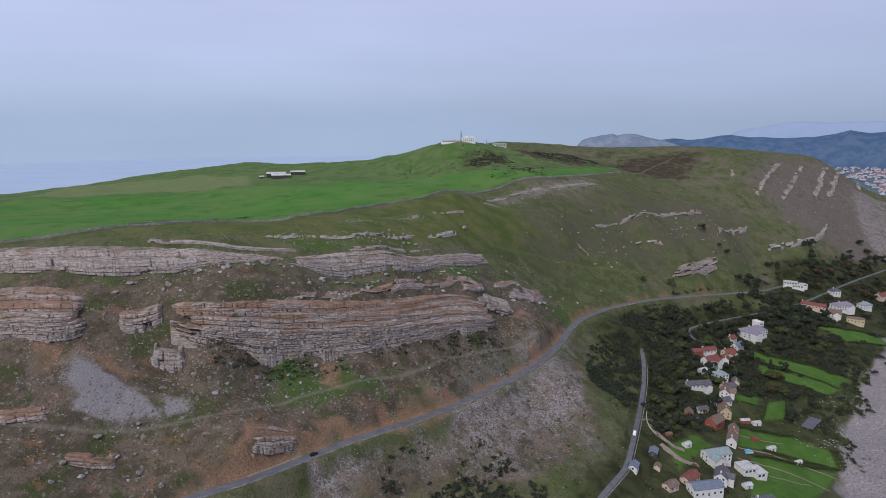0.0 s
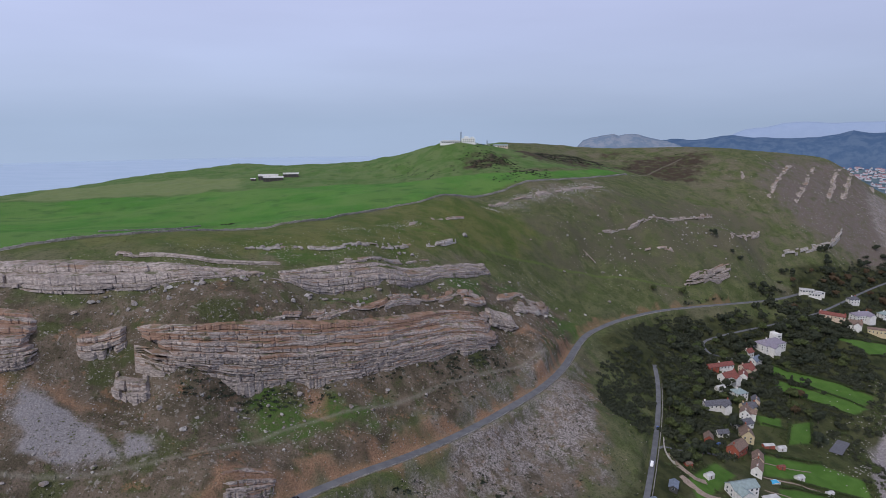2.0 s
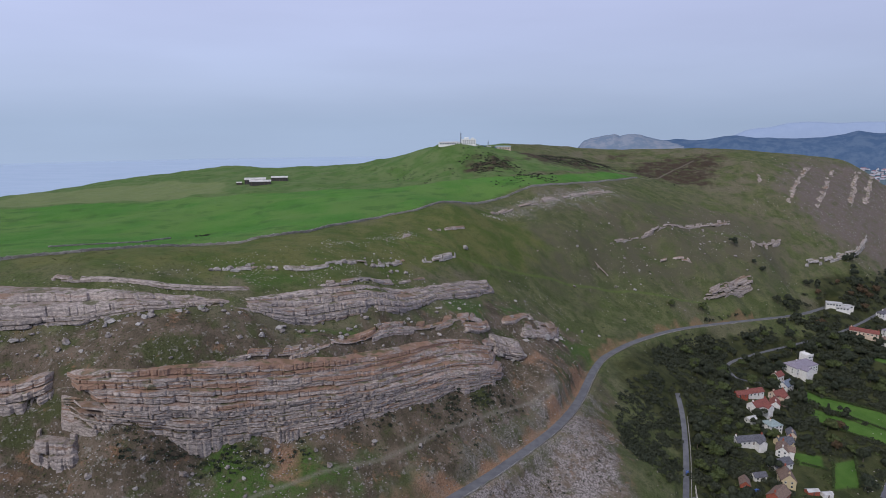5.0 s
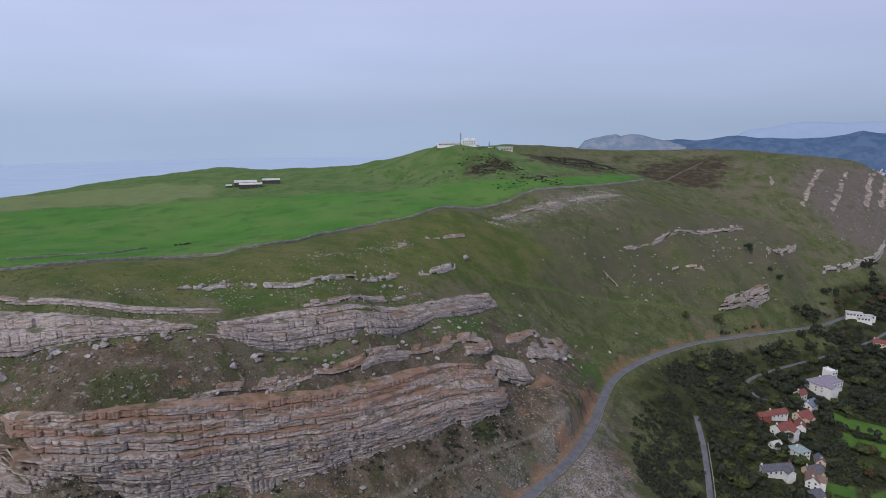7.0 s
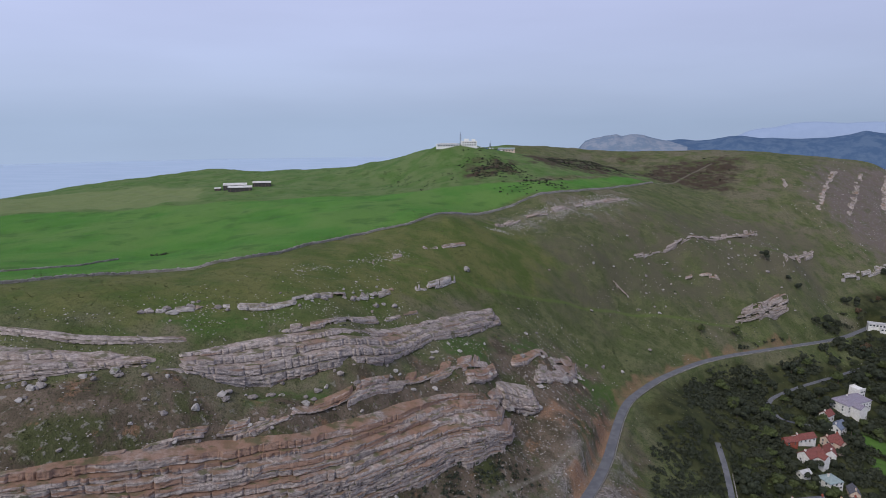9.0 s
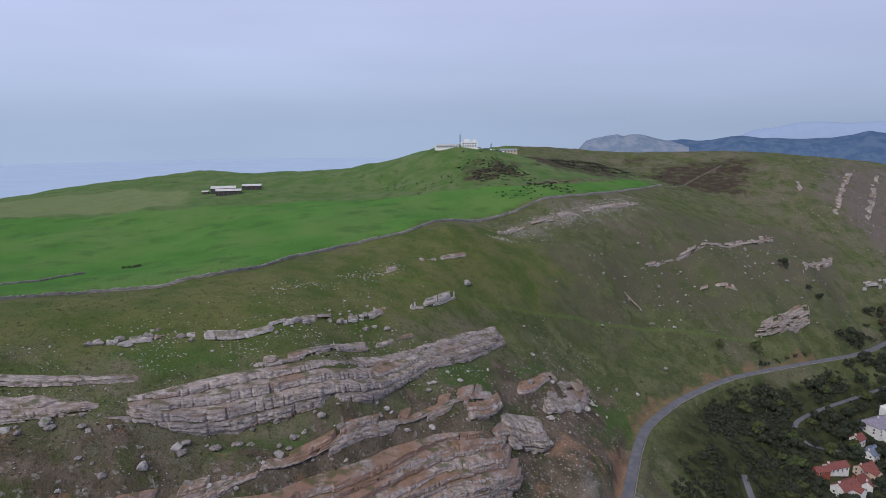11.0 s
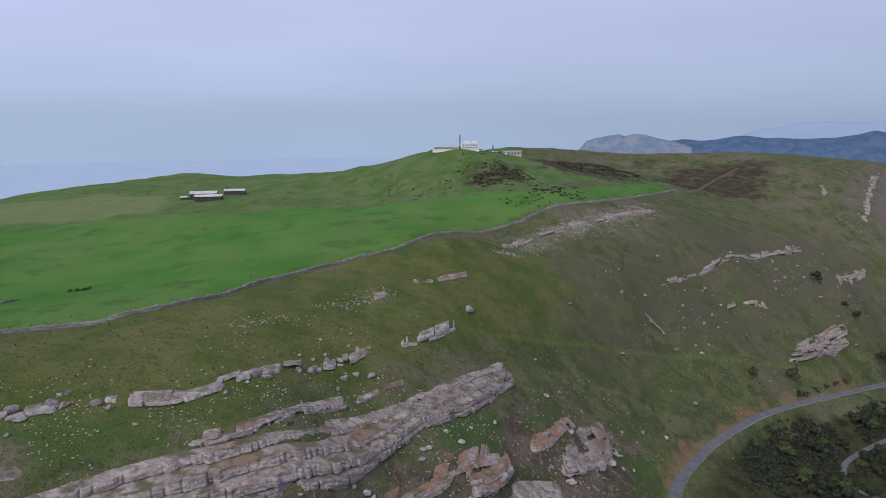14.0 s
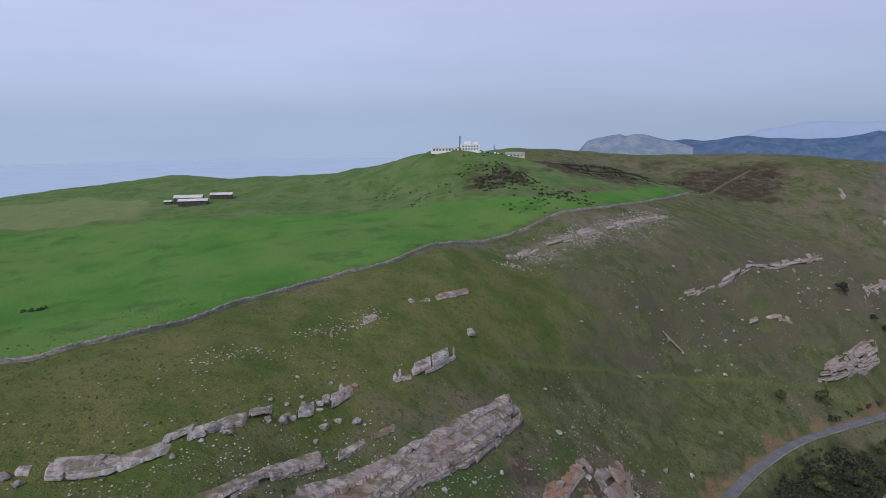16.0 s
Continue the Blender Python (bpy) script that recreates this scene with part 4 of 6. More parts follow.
# ---- loose rocks ----
def lumpy(rng, flat=0.7, cuts=2):
    """A boulder: a cube cut into facets, pushed about and flattened."""
    bm = bmesh.new()
    bmesh.ops.create_icosphere(bm, subdivisions=cuts, radius=1)
    planes = rng.normal(size=(7, 3))
    planes /= np.linalg.norm(planes, axis=1)[:, None]
    for v in bm.verts:
        p = np.array(v.co)
        for q in planes:
            h = p @ q
            if h > 0.62:
                p = p - q * (h - 0.62) * 0.85
        p *= 1 + 0.10 * rng.normal()
        v.co = (p[0] * 1.2, p[1] * 0.9, p[2] * flat)
    return bm


rock_rng = np.random.default_rng(11)
BOULDERS = []
for i in range(7):
    me = bpy.data.meshes.new("boulder")
    bm = lumpy(rock_rng, 0.55 + 0.06 * i)
    bm.to_mesh(me)
    bm.free()
    me.materials.append(PALE_ROCK if i % 2 else GREY_ROCK)
    BOULDERS.append(me)


def boulder(x, y, size, label="weathered grey limestone boulder lying in the turf"):
    ob = tagged(new("boulder", BOULDERS[rock_rng.integers(7)]), label, "boulder", "loose boulders on the hillside")
    s = size * rock_rng.uniform(0.8, 1.2)
    ob.matrix_world = pose(x, y, height(x, y) + 0.2 * s, rock_rng.uniform(-15, 15), rock_rng.uniform(-15, 15), rock_rng.uniform(0, 360)) @ Matrix.Diagonal((s, s, s, 1))
    return ob


ON_THE_HILL = [(21, 593), (126, 650), (1, 548), (60, 561), (67, 534), (-75, 447), (-85, 444), (-81, 448), (-97, 436), (-105, 433), (-113, 425), (-125, 422), (-59, 466), (-23, 498), (-32, 489), (-33, 418), (-31, 420), (-45, 410), (-22, 437), (-20, 434), (-40, 418), (-55, 411), (-10, 437), (173, 677), (193, 680), (234, 744), (138, 697), (148, 700), (153, 686), (167, 687), (92, 661), (188, 768), (142, 722), (321, 831), (230, 752), (339, 781), (374, 795), (348, 768), (351, 746), (244, 679), (169, 631), (119, 583), (135, 588), (69, 573), (58, 588)]
UNDER_THE_CLIFFS = [(-190, 340), (-185, 349), (-163, 350), (-93, 368), (-85, 375), (-48, 407), (-51, 398), (-60, 384), (-143, 259), (-146, 255), (-131, 255), (-164, 249), (-173, 252), (-172, 241), (-67, 352), (-105, 323), (-56, 350), (-98, 324), (-90, 333), (-76, 343), (-49, 345), (-121, 302), (-135, 309), (-166, 268), (-191, 261), (-131, 290)]
for n, (x, y) in enumerate(ON_THE_HILL):
    boulder(x, y, 3.0 if n == 0 else rock_rng.uniform(0.9, 2.0))
for x, y in UNDER_THE_CLIFFS:
    boulder(x, y, rock_rng.uniform(1.0, 2.2), "pale fallen limestone boulder below the cliffs")


def strewn(line, spread_m, count, lo, hi):
    p = resample(line, 1.0)
    for _ in range(count):
        q = p[rock_rng.integers(len(p))]
        x, y = q[0] + rock_rng.normal() * spread_m, q[1] + rock_rng.normal() * spread_m
        boulder(x, y, rock_rng.uniform(lo, hi) ** 1.0)


strewn([(-110, 374), (-60, 404), (-30, 420), (-8, 462), (30, 515)], 6, 40, 0.6, 1.5)
strewn([(-190, 342), (-165, 352), (-130, 362)], 6, 26, 0.6, 1.4)
strewn([(-150, 305), (-100, 322), (-60, 345), (-10, 380)], 7, 44, 0.5, 1.3)
strewn([(-120, 432), (-70, 452), (-20, 520)], 7, 18, 0.5, 1.2)
strewn([(60, 500), (90, 540), (110, 590)], 9, 26, 0.5, 1.2)
strewn([(150, 680), (230, 735), (330, 800), (420, 860)], 16, 40, 0.6, 1.5)
strewn([(-124, 424), (-104, 434), (-82, 443), (-63, 460), (-37, 494), (-25, 522)], 1.6, 34, 0.9, 2.1)
strewn([(178, 732), (252, 785), (318, 845), (384, 890)], 3, 24, 0.8, 1.8)
for x, y, size in ((38, 468, 3.0), (48, 474, 2.6), (56, 482, 3.2), (46, 484, 2.4), (66, 508, 2.6), (78, 521, 3.0), (88, 536, 2.8), (95, 552, 2.2), (60, 500, 2.2), (28, 478, 2.2), (52, 520, 2.0)):
    boulder(x, y, size, "large jointed limestone block on the buttress")
strewn([(-190, 260), (-140, 270)], 10, 18, 0.6, 1.4)
strewn([(-150, 361), (-118, 373), (-84, 387), (-56, 402)], 2.5, 22, 0.9, 2.2)
strewn([(-118, 345), (-82, 366), (-51, 390), (-14, 434), (31, 486)], 3, 26, 0.8, 1.9)


def stones(name, areas, label, mat, seed):
    """Countless small stones in one mesh."""
    rng = np.random.default_rng(seed)
    base = np.array([(1, 0, 0), (-1, 0, 0), (0, 1, 0), (0, -1, 0), (0, 0, 1), (0, 0, -1)], float)
    tri = np.array([(0, 2, 4), (2, 1, 4), (1, 3, 4), (3, 0, 4), (2, 0, 5), (1, 2, 5), (3, 1, 5), (0, 3, 5)])
    pts = []
    for (x0, y0), (x1, y1), width, count, lo, hi in areas:
        t, w = rng.random(count), rng.normal(size=count) * width * 0.5
        dx, dy = x1 - x0, y1 - y0
        ln = math.hypot(dx, dy)
        clump = fbm(x0 + dx * t, y0 + dy * t + w, 12, 2, seed)
        good = clump > -0.25
        pts.append(np.c_[x0 + dx * t - dy / ln * w, y0 + dy * t + dx / ln * w, rng.uniform(lo, hi, count)][good])
    pts = np.concatenate(pts)
    d, _ = near_line(pts[:, 0], pts[:, 1], ROAD_C[::3])
    pts = pts[d > 5]
    z = ground_fast(pts[:, 0], pts[:, 1])
    n = len(pts)
    v = base[None] * rng.uniform(0.5, 1.3, (n, 6, 1)) * pts[:, None, 2:3] * np.array([1, 1, 0.7])
    a = rng.uniform(0, 6.28, n)
    c, s = np.cos(a)[:, None], np.sin(a)[:, None]
    v = np.stack([v[..., 0] * c - v[..., 1] * s, v[..., 0] * s + v[..., 1] * c, v[..., 2]], -1)
    v += np.c_[pts[:, :2], z + 0.15 * pts[:, 2]][:, None]
    f = (tri[None] + 6 * np.arange(n)[:, None, None]).reshape(-1, 3)
    return tagged(mesh_object(name, v.reshape(-1, 3), f.tolist(), mat), label, "stones", kind="stuff")


stones("scattered_stones", [((-215, 292), (-20, 355), 42, 4600, 0.12, 0.5), ((-230, 335), (30, 500), 28, 3000, 0.12, 0.55), ((10, 400), (110, 600), 40, 1800, 0.15, 0.6), ((130, 660), (420, 840), 100, 1800, 0.2, 0.6),
                            ((-140, 420), (0, 560), 22, 300, 0.15, 0.5), ((46, 687), (90, 747), 11, 420, 0.2, 0.8), ((90, 747), (136, 779), 12, 500, 0.2, 0.9), ((136, 779), (215, 868), 14, 800, 0.25, 0.9), ((-80, 500), (-21, 583), 8, 300, 0.2, 0.7), ((480, 900), (760, 1130), 110, 1300, 0.3, 0.9)], "small pale stones scattered over the slopes", PALE_ROCK, 71)
stones("talus_stones", [((-20, 318), (105, 450), 50, 2600, 0.2, 0.75), ((-66, 280), (-35, 300), 18, 300, 0.2, 0.6)], "grey broken talus below the road", GREY_ROCK, 73)
stones("beach_cobbles", [((300, 400), (470, 580), 50, 2500, 0.3, 0.9)], "rounded grey cobbles on the shingle beach", PALE_ROCK, 75)


# ---- walls along the pasture and the road ----
def stone_wall(name, line, high, wide, mat, label, sink=0.3, seed=1, offset=0.0):
    p = resample(line, 0.9)[:, :2]
    d = np.gradient(p, axis=0)
    d /= np.linalg.norm(d, axis=1)[:, None]
    nrm = np.stack([-d[:, 1], d[:, 0]], 1)
    p = p + nrm * offset
    rng = np.random.default_rng(seed)
    z = ground_fast(p[:, 0], p[:, 1])
    h = high * (1 + 0.14 * rng.normal(size=len(p)).clip(-2, 2) + 0.15 * value_noise(np.arange(len(p)), np.zeros(len(p)), 20, seed))
    j = rng.normal(size=(len(p), 4)) * 0.07
    prof = [(-wide * 0.6, -sink, 0), (-wide * 0.5, 0.55, 0), (-wide * 0.38, 1.0, 1), (wide * 0.38, 1.0, 1), (wide * 0.5, 0.55, 0), (wide * 0.6, -sink, 0)]
    rows = []
    for k, (o, f, _) in enumerate(prof):
        q = p + nrm * (o + j[:, k % 4])[:, None]
        rows.append(np.c_[q, z + (h * f if f > 0 else f)])
    return tagged(mesh_object(name, np.concatenate(rows), grid_faces(len(prof), len(p)).tolist(), mat), label, "wall")


WALL_STONE = rock_material("drystone", (0.17, 0.16, 0.15), (0.30, 0.285, 0.27), (0.15, 0.15, 0.11), 0.3)
stone_wall("drystone_wall", WALL, 1.6, 1.3, WALL_STONE, "long grey drystone wall between pasture and rough hillside", seed=2)
stone_wall("drystone_wall", [(-262, 497), (-225, 540), (-215, 575)], 1.0, 1.0, WALL_STONE, "tumbled grey stone wall running into the pasture", seed=4)
stone_wall("road_parapet", [(x, y) for x, y, z in ROAD[2:24]], 0.7, 0.4, WALL_STONE, "low stone parapet along the seaward edge of the road", seed=6, offset=-3.2)

PAINTED_STONE = plain("whitewashed_stone", (0.34, 0.32, 0.29), 0.85)
stone_wall("garden_wall", [(154, 426), (149, 412), (148, 402), (151, 396)], 1.5, 0.6, PAINTED_STONE, "pale painted garden wall beside the lane", seed=8)
stone_wall("lane_wall", [(x, y) for x, y, z in LANE[1:8]], 1.0, 0.5, WALL_STONE, "low grey stone wall along the lane", seed=10, offset=-2.9)

# ---- planting ----
def leaf_material(name, dark, light):
    k = Nodes(name, 0.75)
    c = k.mix(k.island(), dark, light)
    c = k.mix(k.math("MULTIPLY", k.random(), 0.12), c, (0.075, 0.065, 0.028))
    return k.color(c).m


# evergreen blue lifted a little, putting distance haze into the leaf colour
DARK_LEAF = leaf_material("evergreen_leaf", (0.014, 0.021, 0.014), (0.033, 0.041, 0.024))
MID_LEAF = leaf_material("broad_leaf", (0.034, 0.050, 0.017), (0.066, 0.084, 0.028))
RED_LEAF = leaf_material("bronze_leaf", (0.045, 0.030, 0.018), (0.085, 0.055, 0.030))
HEDGE_LEAF = leaf_material("hedge_leaf", (0.018, 0.034, 0.010), (0.046, 0.070, 0.020))
BARK = plain("bark", (0.09, 0.075, 0.06), 0.95)


def leaves(rng, lobes, count, size):
    """Leaf sprays on the skin of overlapping lobes: (centre, radius) each."""
    mid, rad = np.array([c for c, _ in lobes], float), np.array([r for _, r in lobes], float)
    weight = rad[:, 1] ** 2
    i = rng.choice(len(lobes), count, p=weight / weight.sum())
    n = rng.normal(size=(count, 3))
    n /= np.linalg.norm(n, axis=1)[:, None]
    n[:, 2] = np.where(n[:, 2] < -0.35, -0.6 * n[:, 2], n[:, 2])
    c = mid[i] + n * rad[i][:, [0, 0, 1]] * rng.uniform(0.72, 1.08, (count, 1))
    a = np.cross(n, rng.normal(size=(count, 3)))
    a /= np.linalg.norm(a, axis=1)[:, None]
    b = np.cross(n + rng.normal(size=(count, 3)) * 0.35, a)
    b /= np.linalg.norm(b, axis=1)[:, None]
    s = size * rng.uniform(0.6, 1.4, (count, 1))
    v = np.stack([c - a * s, c + b * s * 0.8 - n * 0.1 * s, c + a * s, c - b * s * 0.8 + n * 0.35 * s], 1)
    return v.reshape(-1, 3), np.arange(4 * count).reshape(-1, 4)


def trunk(rng, tall, wide):
    bm = bmesh.new()
    rings, seg = [], 7
    for i in range(5):
        t = i / 4
        r = wide * (1.25 - t)
        rings.append([bm.verts.new((math.cos(a) * r + 0.25 * t * t, math.sin(a) * r, tall * t - 0.4)) for a in np.arange(seg) * 2 * math.pi / seg])
    for a, b in zip(rings[:-1], rings[1:]):
        for i in range(seg):
            bm.faces.new((a[i], a[(i + 1) % seg], b[(i + 1) % seg], b[i]))
    for k in range(4):
        ang, z0 = k * 1.6 + rng.uniform(0, 0.5), tall * rng.uniform(0.45, 0.8)
        tip = Vector((math.cos(ang) * tall * 0.35, math.sin(ang) * tall * 0.35, z0 + tall * 0.35))
        low = [bm.verts.new((wide * 0.35 * math.cos(q), wide * 0.35 * math.sin(q), z0 + wide * 0.3 * math.sin(q + 1))) for q in (0, 2.1, 4.2)]
        top = bm.verts.new(tip)
        for i in range(3):
            bm.faces.new((low[i], low[(i + 1) % 3], top))
    return bm


def make_tree(seed, tall, spread_m, mat, name="tree", label="", conical=False):
    rng = np.random.default_rng(seed)
    ob = tagged(new(name), label, "tree", "trees round the houses")
    part("trunk", trunk(rng, tall * 0.55, 0.03 * tall), BARK, ob)
    if conical:
        lobes = [((0, 0, tall * (0.25 + 0.13 * i)), (spread_m * (1 - i / 6.5), tall * 0.13)) for i in range(6)]
    else:
        lobes = [((rng.normal() * spread_m * 0.42, rng.normal() * spread_m * 0.42, tall * rng.uniform(0.42, 0.80)), (spread_m * rng.uniform(0.38, 0.62), tall * rng.uniform(0.15, 0.26))) for _ in range(8)]
    v, f = leaves(rng, lobes, 1100, 0.062 * tall)
    mesh_object("crown", v, f.tolist(), mat, ob)
    return ob


def grounded(ob, x, y, s=1.0, turn=0.0, sink=0.0):
    ob.matrix_basis = pose(x, y, height(x, y) - sink, 0, 0, turn) @ Matrix.Diagonal((s, s, s, 1))
    return ob


# houses: x, y, turn, length, width, wall height, roof rise, wall, roof, hipped, label
WHITE = plain("white_render", (0.58, 0.57, 0.55), 0.8, vary=0.1)
CREAM = plain("cream_render", (0.46, 0.38, 0.24), 0.8, vary=0.06)
BRICK_RED = plain("red_brick", (0.26, 0.075, 0.05), 0.85, vary=0.25, size=0.6)
PINK = plain("buff_render", (0.50, 0.40, 0.32), 0.85)
SLATE = plain("slate", (0.085, 0.085, 0.10), 0.6, vary=0.3, size=0.9)
PURPLE_SLATE = plain("purple_slate", (0.19, 0.17, 0.21), 0.6, vary=0.2, size=0.9)
RED_TILE = plain("red_tile", (0.16, 0.055, 0.046), 0.75, vary=0.3, size=0.8)
BROWN_TILE = plain("brown_tile", (0.15, 0.105, 0.085), 0.8, vary=0.3, size=0.8)
BLUE_ROOF = plain("blue_grey_roof", (0.12, 0.145, 0.19), 0.5, vary=0.15)
GREEN_ROOF = plain("verdigris_roof", (0.20, 0.25, 0.25), 0.55, vary=0.12)
METAL_ROOF = plain("pale_sheet_roof", (0.38, 0.375, 0.37), 0.5, vary=0.15, size=4)
DARK_BOARD = plain("dark_boarding", (0.05, 0.05, 0.05), 0.8)
FRAME_WHITE = plain("white_frame", (0.5, 0.5, 0.49), 0.5)
DOOR_PAINT = plain("door_paint", (0.10, 0.07, 0.06), 0.5)
GLASS, _, _, glass_b = material("window_glass", 0.08)
glass_b.inputs["Base Color"].default_value = (0.03, 0.04, 0.05, 1)
glass_b.inputs["Specular IOR Level"].default_value = 0.6


def add_box(bm, x0, y0, z0, x1, y1, z1):
    v = [bm.verts.new(c) for c in ((x0, y0, z0), (x1, y0, z0), (x1, y1, z0), (x0, y1, z0), (x0, y0, z1), (x1, y0, z1), (x1, y1, z1), (x0, y1, z1))]
    for q in ((0, 3, 2, 1), (4, 5, 6, 7), (0, 1, 5, 4), (1, 2, 6, 5), (2, 3, 7, 6), (3, 0, 4, 7)):
        bm.faces.new([v[i] for i in q])


def boxed(*dims):
    bm = bmesh.new()
    add_box(bm, *dims)
    return bm


def window_unit(parent, side, at, z, w, h, half):
    """A window set in a wall: side is +1 or -1 along y, or 'e'/'w' for the ends."""
    d = 0.06
    if side in (1, -1):
        y = side * half
        win = part("window", boxed(at - w / 2 - 0.1, y - d, z - 0.1, at + w / 2 + 0.1, y + d, z + h + 0.1), FRAME_WHITE, parent)
        part("pane", boxed(at - w / 2, y - d - 0.02, z, at + w / 2, y + d + 0.02, z + h), GLASS, win)
    else:
        x = half if side == "e" else -half
        win = part("window", boxed(x - d, at - w / 2 - 0.1, z - 0.1, x + d, at + w / 2 + 0.1, z + h + 0.1), FRAME_WHITE, parent)
        part("pane", boxed(x - d - 0.02, at - w / 2, z, x + d + 0.02, at + w / 2, z + h), GLASS, win)


def pitched_roof(length, width, base, rise, hip, over=0.45, thick=0.22):
    bm = bmesh.new()
    l, w = length / 2 + over, width / 2 + over
    drop = rise * over / (width / 2)
    r = l - (w * 0.95 if hip else 0.0)
    r = max(r, 0.05)
    lower = [(-l, -w, base - drop), (l, -w, base - drop), (l, w, base - drop), (-l, w, base - drop), (-r, 0, base + rise), (r, 0, base + rise)]
    top = [bm.verts.new((x, y, z + thick)) for x, y, z in lower]
    bot = [bm.verts.new(c) for c in lower]
    for v in (top, bot):
        fs = [(v[0], v[1], v[5], v[4]), (v[2], v[3], v[4], v[5]), (v[1], v[2], v[5]), (v[3], v[0], v[4])]
        for i, q in enumerate(fs):
            if hip or i < 2:
                bm.faces.new(q if v is top else q[::-1])
    rim = [(0, 1), (1, 2), (2, 3), (3, 0)] if hip else [(0, 1), (2, 3), (1, 5), (5, 2), (3, 4), (4, 0)]
    for i, j in rim:
        bm.faces.new((bot[i], bot[j], top[j], top[i]))
    return bm


def gabled_walls(length, width, tall, rise, hip, below=3.0):
    bm = bmesh.new()
    l, w = length / 2, width / 2
    lo = [bm.verts.new(c) for c in ((-l, -w, -below), (l, -w, -below), (l, w, -below), (-l, w, -below))]
    hi = [bm.verts.new(c) for c in ((-l, -w, tall), (l, -w, tall), (l, w, tall), (-l, w, tall))]
    for i in range(4):
        j = (i + 1) % 4
        bm.faces.new((lo[i], lo[j], hi[j], hi[i]))
    if not hip:
        a, b = bm.verts.new((-l, 0, tall + rise)), bm.verts.new((l, 0, tall + rise))
        bm.faces.new((hi[1], hi[2], b))
        bm.faces.new((hi[3], hi[0], a))
    return bm


def house(x, y, turn, length, width, tall, rise, wall, roof, hip=False, label="", chimneys=2, wing=None, porch=False, name="house"):
    ob = tagged(new(name), label, "house")
    c, s = math.cos(radians(turn)), math.sin(radians(turn))
    base = max(height(x + c * i * length / 2 - s * j * width / 2, y + s * i * length / 2 + c * j * width / 2) for i in (-1, 0, 1) for j in (-1, 0, 1)) - 0.8
    ob.matrix_basis = pose(x, y, base, 0, 0, turn)
    part("wall", gabled_walls(length, width, tall, rise, hip, 4.5), wall, ob)
    r = part("roof", pitched_roof(length, width, tall, rise, hip), roof, ob)
    for k in range(chimneys):
        cx = (-1, 1)[k % 2] * (length / 2 - 0.9) * (0.45 if hip else 1.0)
        ch = part("chimney", boxed(cx - 0.45, -0.5, tall + rise * 0.5, cx + 0.45, 0.5, tall + rise + 1.3), BRICK_RED if k % 2 else wall, r)
        part("chimney_pot", boxed(cx - 0.18, -0.18, tall + rise + 1.3, cx + 0.18, 0.18, tall + rise + 1.8), BRICK_RED, r)
    storeys = max(1, int(tall / 2.5))
    for st in range(storeys):
        z = 0.9 + st * 2.6
        n = max(2, int(length / 3.4))
        for i in range(n):
            at = -length / 2 + length * (i + 0.5) / n
            for side in (-1, 1):
                if side == -1 and st == 0 and i == n // 2:
                    part("door", boxed(at - 0.5, -width / 2 - 0.07, 0, at + 0.5, -width / 2 + 0.05, 2.1), DOOR_PAINT, ob)
                else:
                    window_unit(ob, side, at, z, 1.3, 1.3, width / 2)
        for end in "ew":
            for q in ((-0.22, 0.22) if width > 7 else (0,)):
                window_unit(ob, end, q * width, z, 1.1, 1.3, length / 2)
    if wing:
        wx, wl, ww, wt = wing
        wrise = rise * ww / width
        wall_bm, roof_bm = gabled_walls(wl, ww, wt, wrise, False, 4.5), pitched_roof(wl, ww, wt, wrise, False)
        m = pose(wx, -width / 2 - wl / 2 + 1.2, 0, 0, 0, 90)
        for b in (wall_bm, roof_bm):
            bmesh.ops.transform(b, matrix=m, verts=b.verts)
        part("wall", wall_bm, wall, ob, "gabled wing")
        part("roof", roof_bm, roof, ob)
    return ob


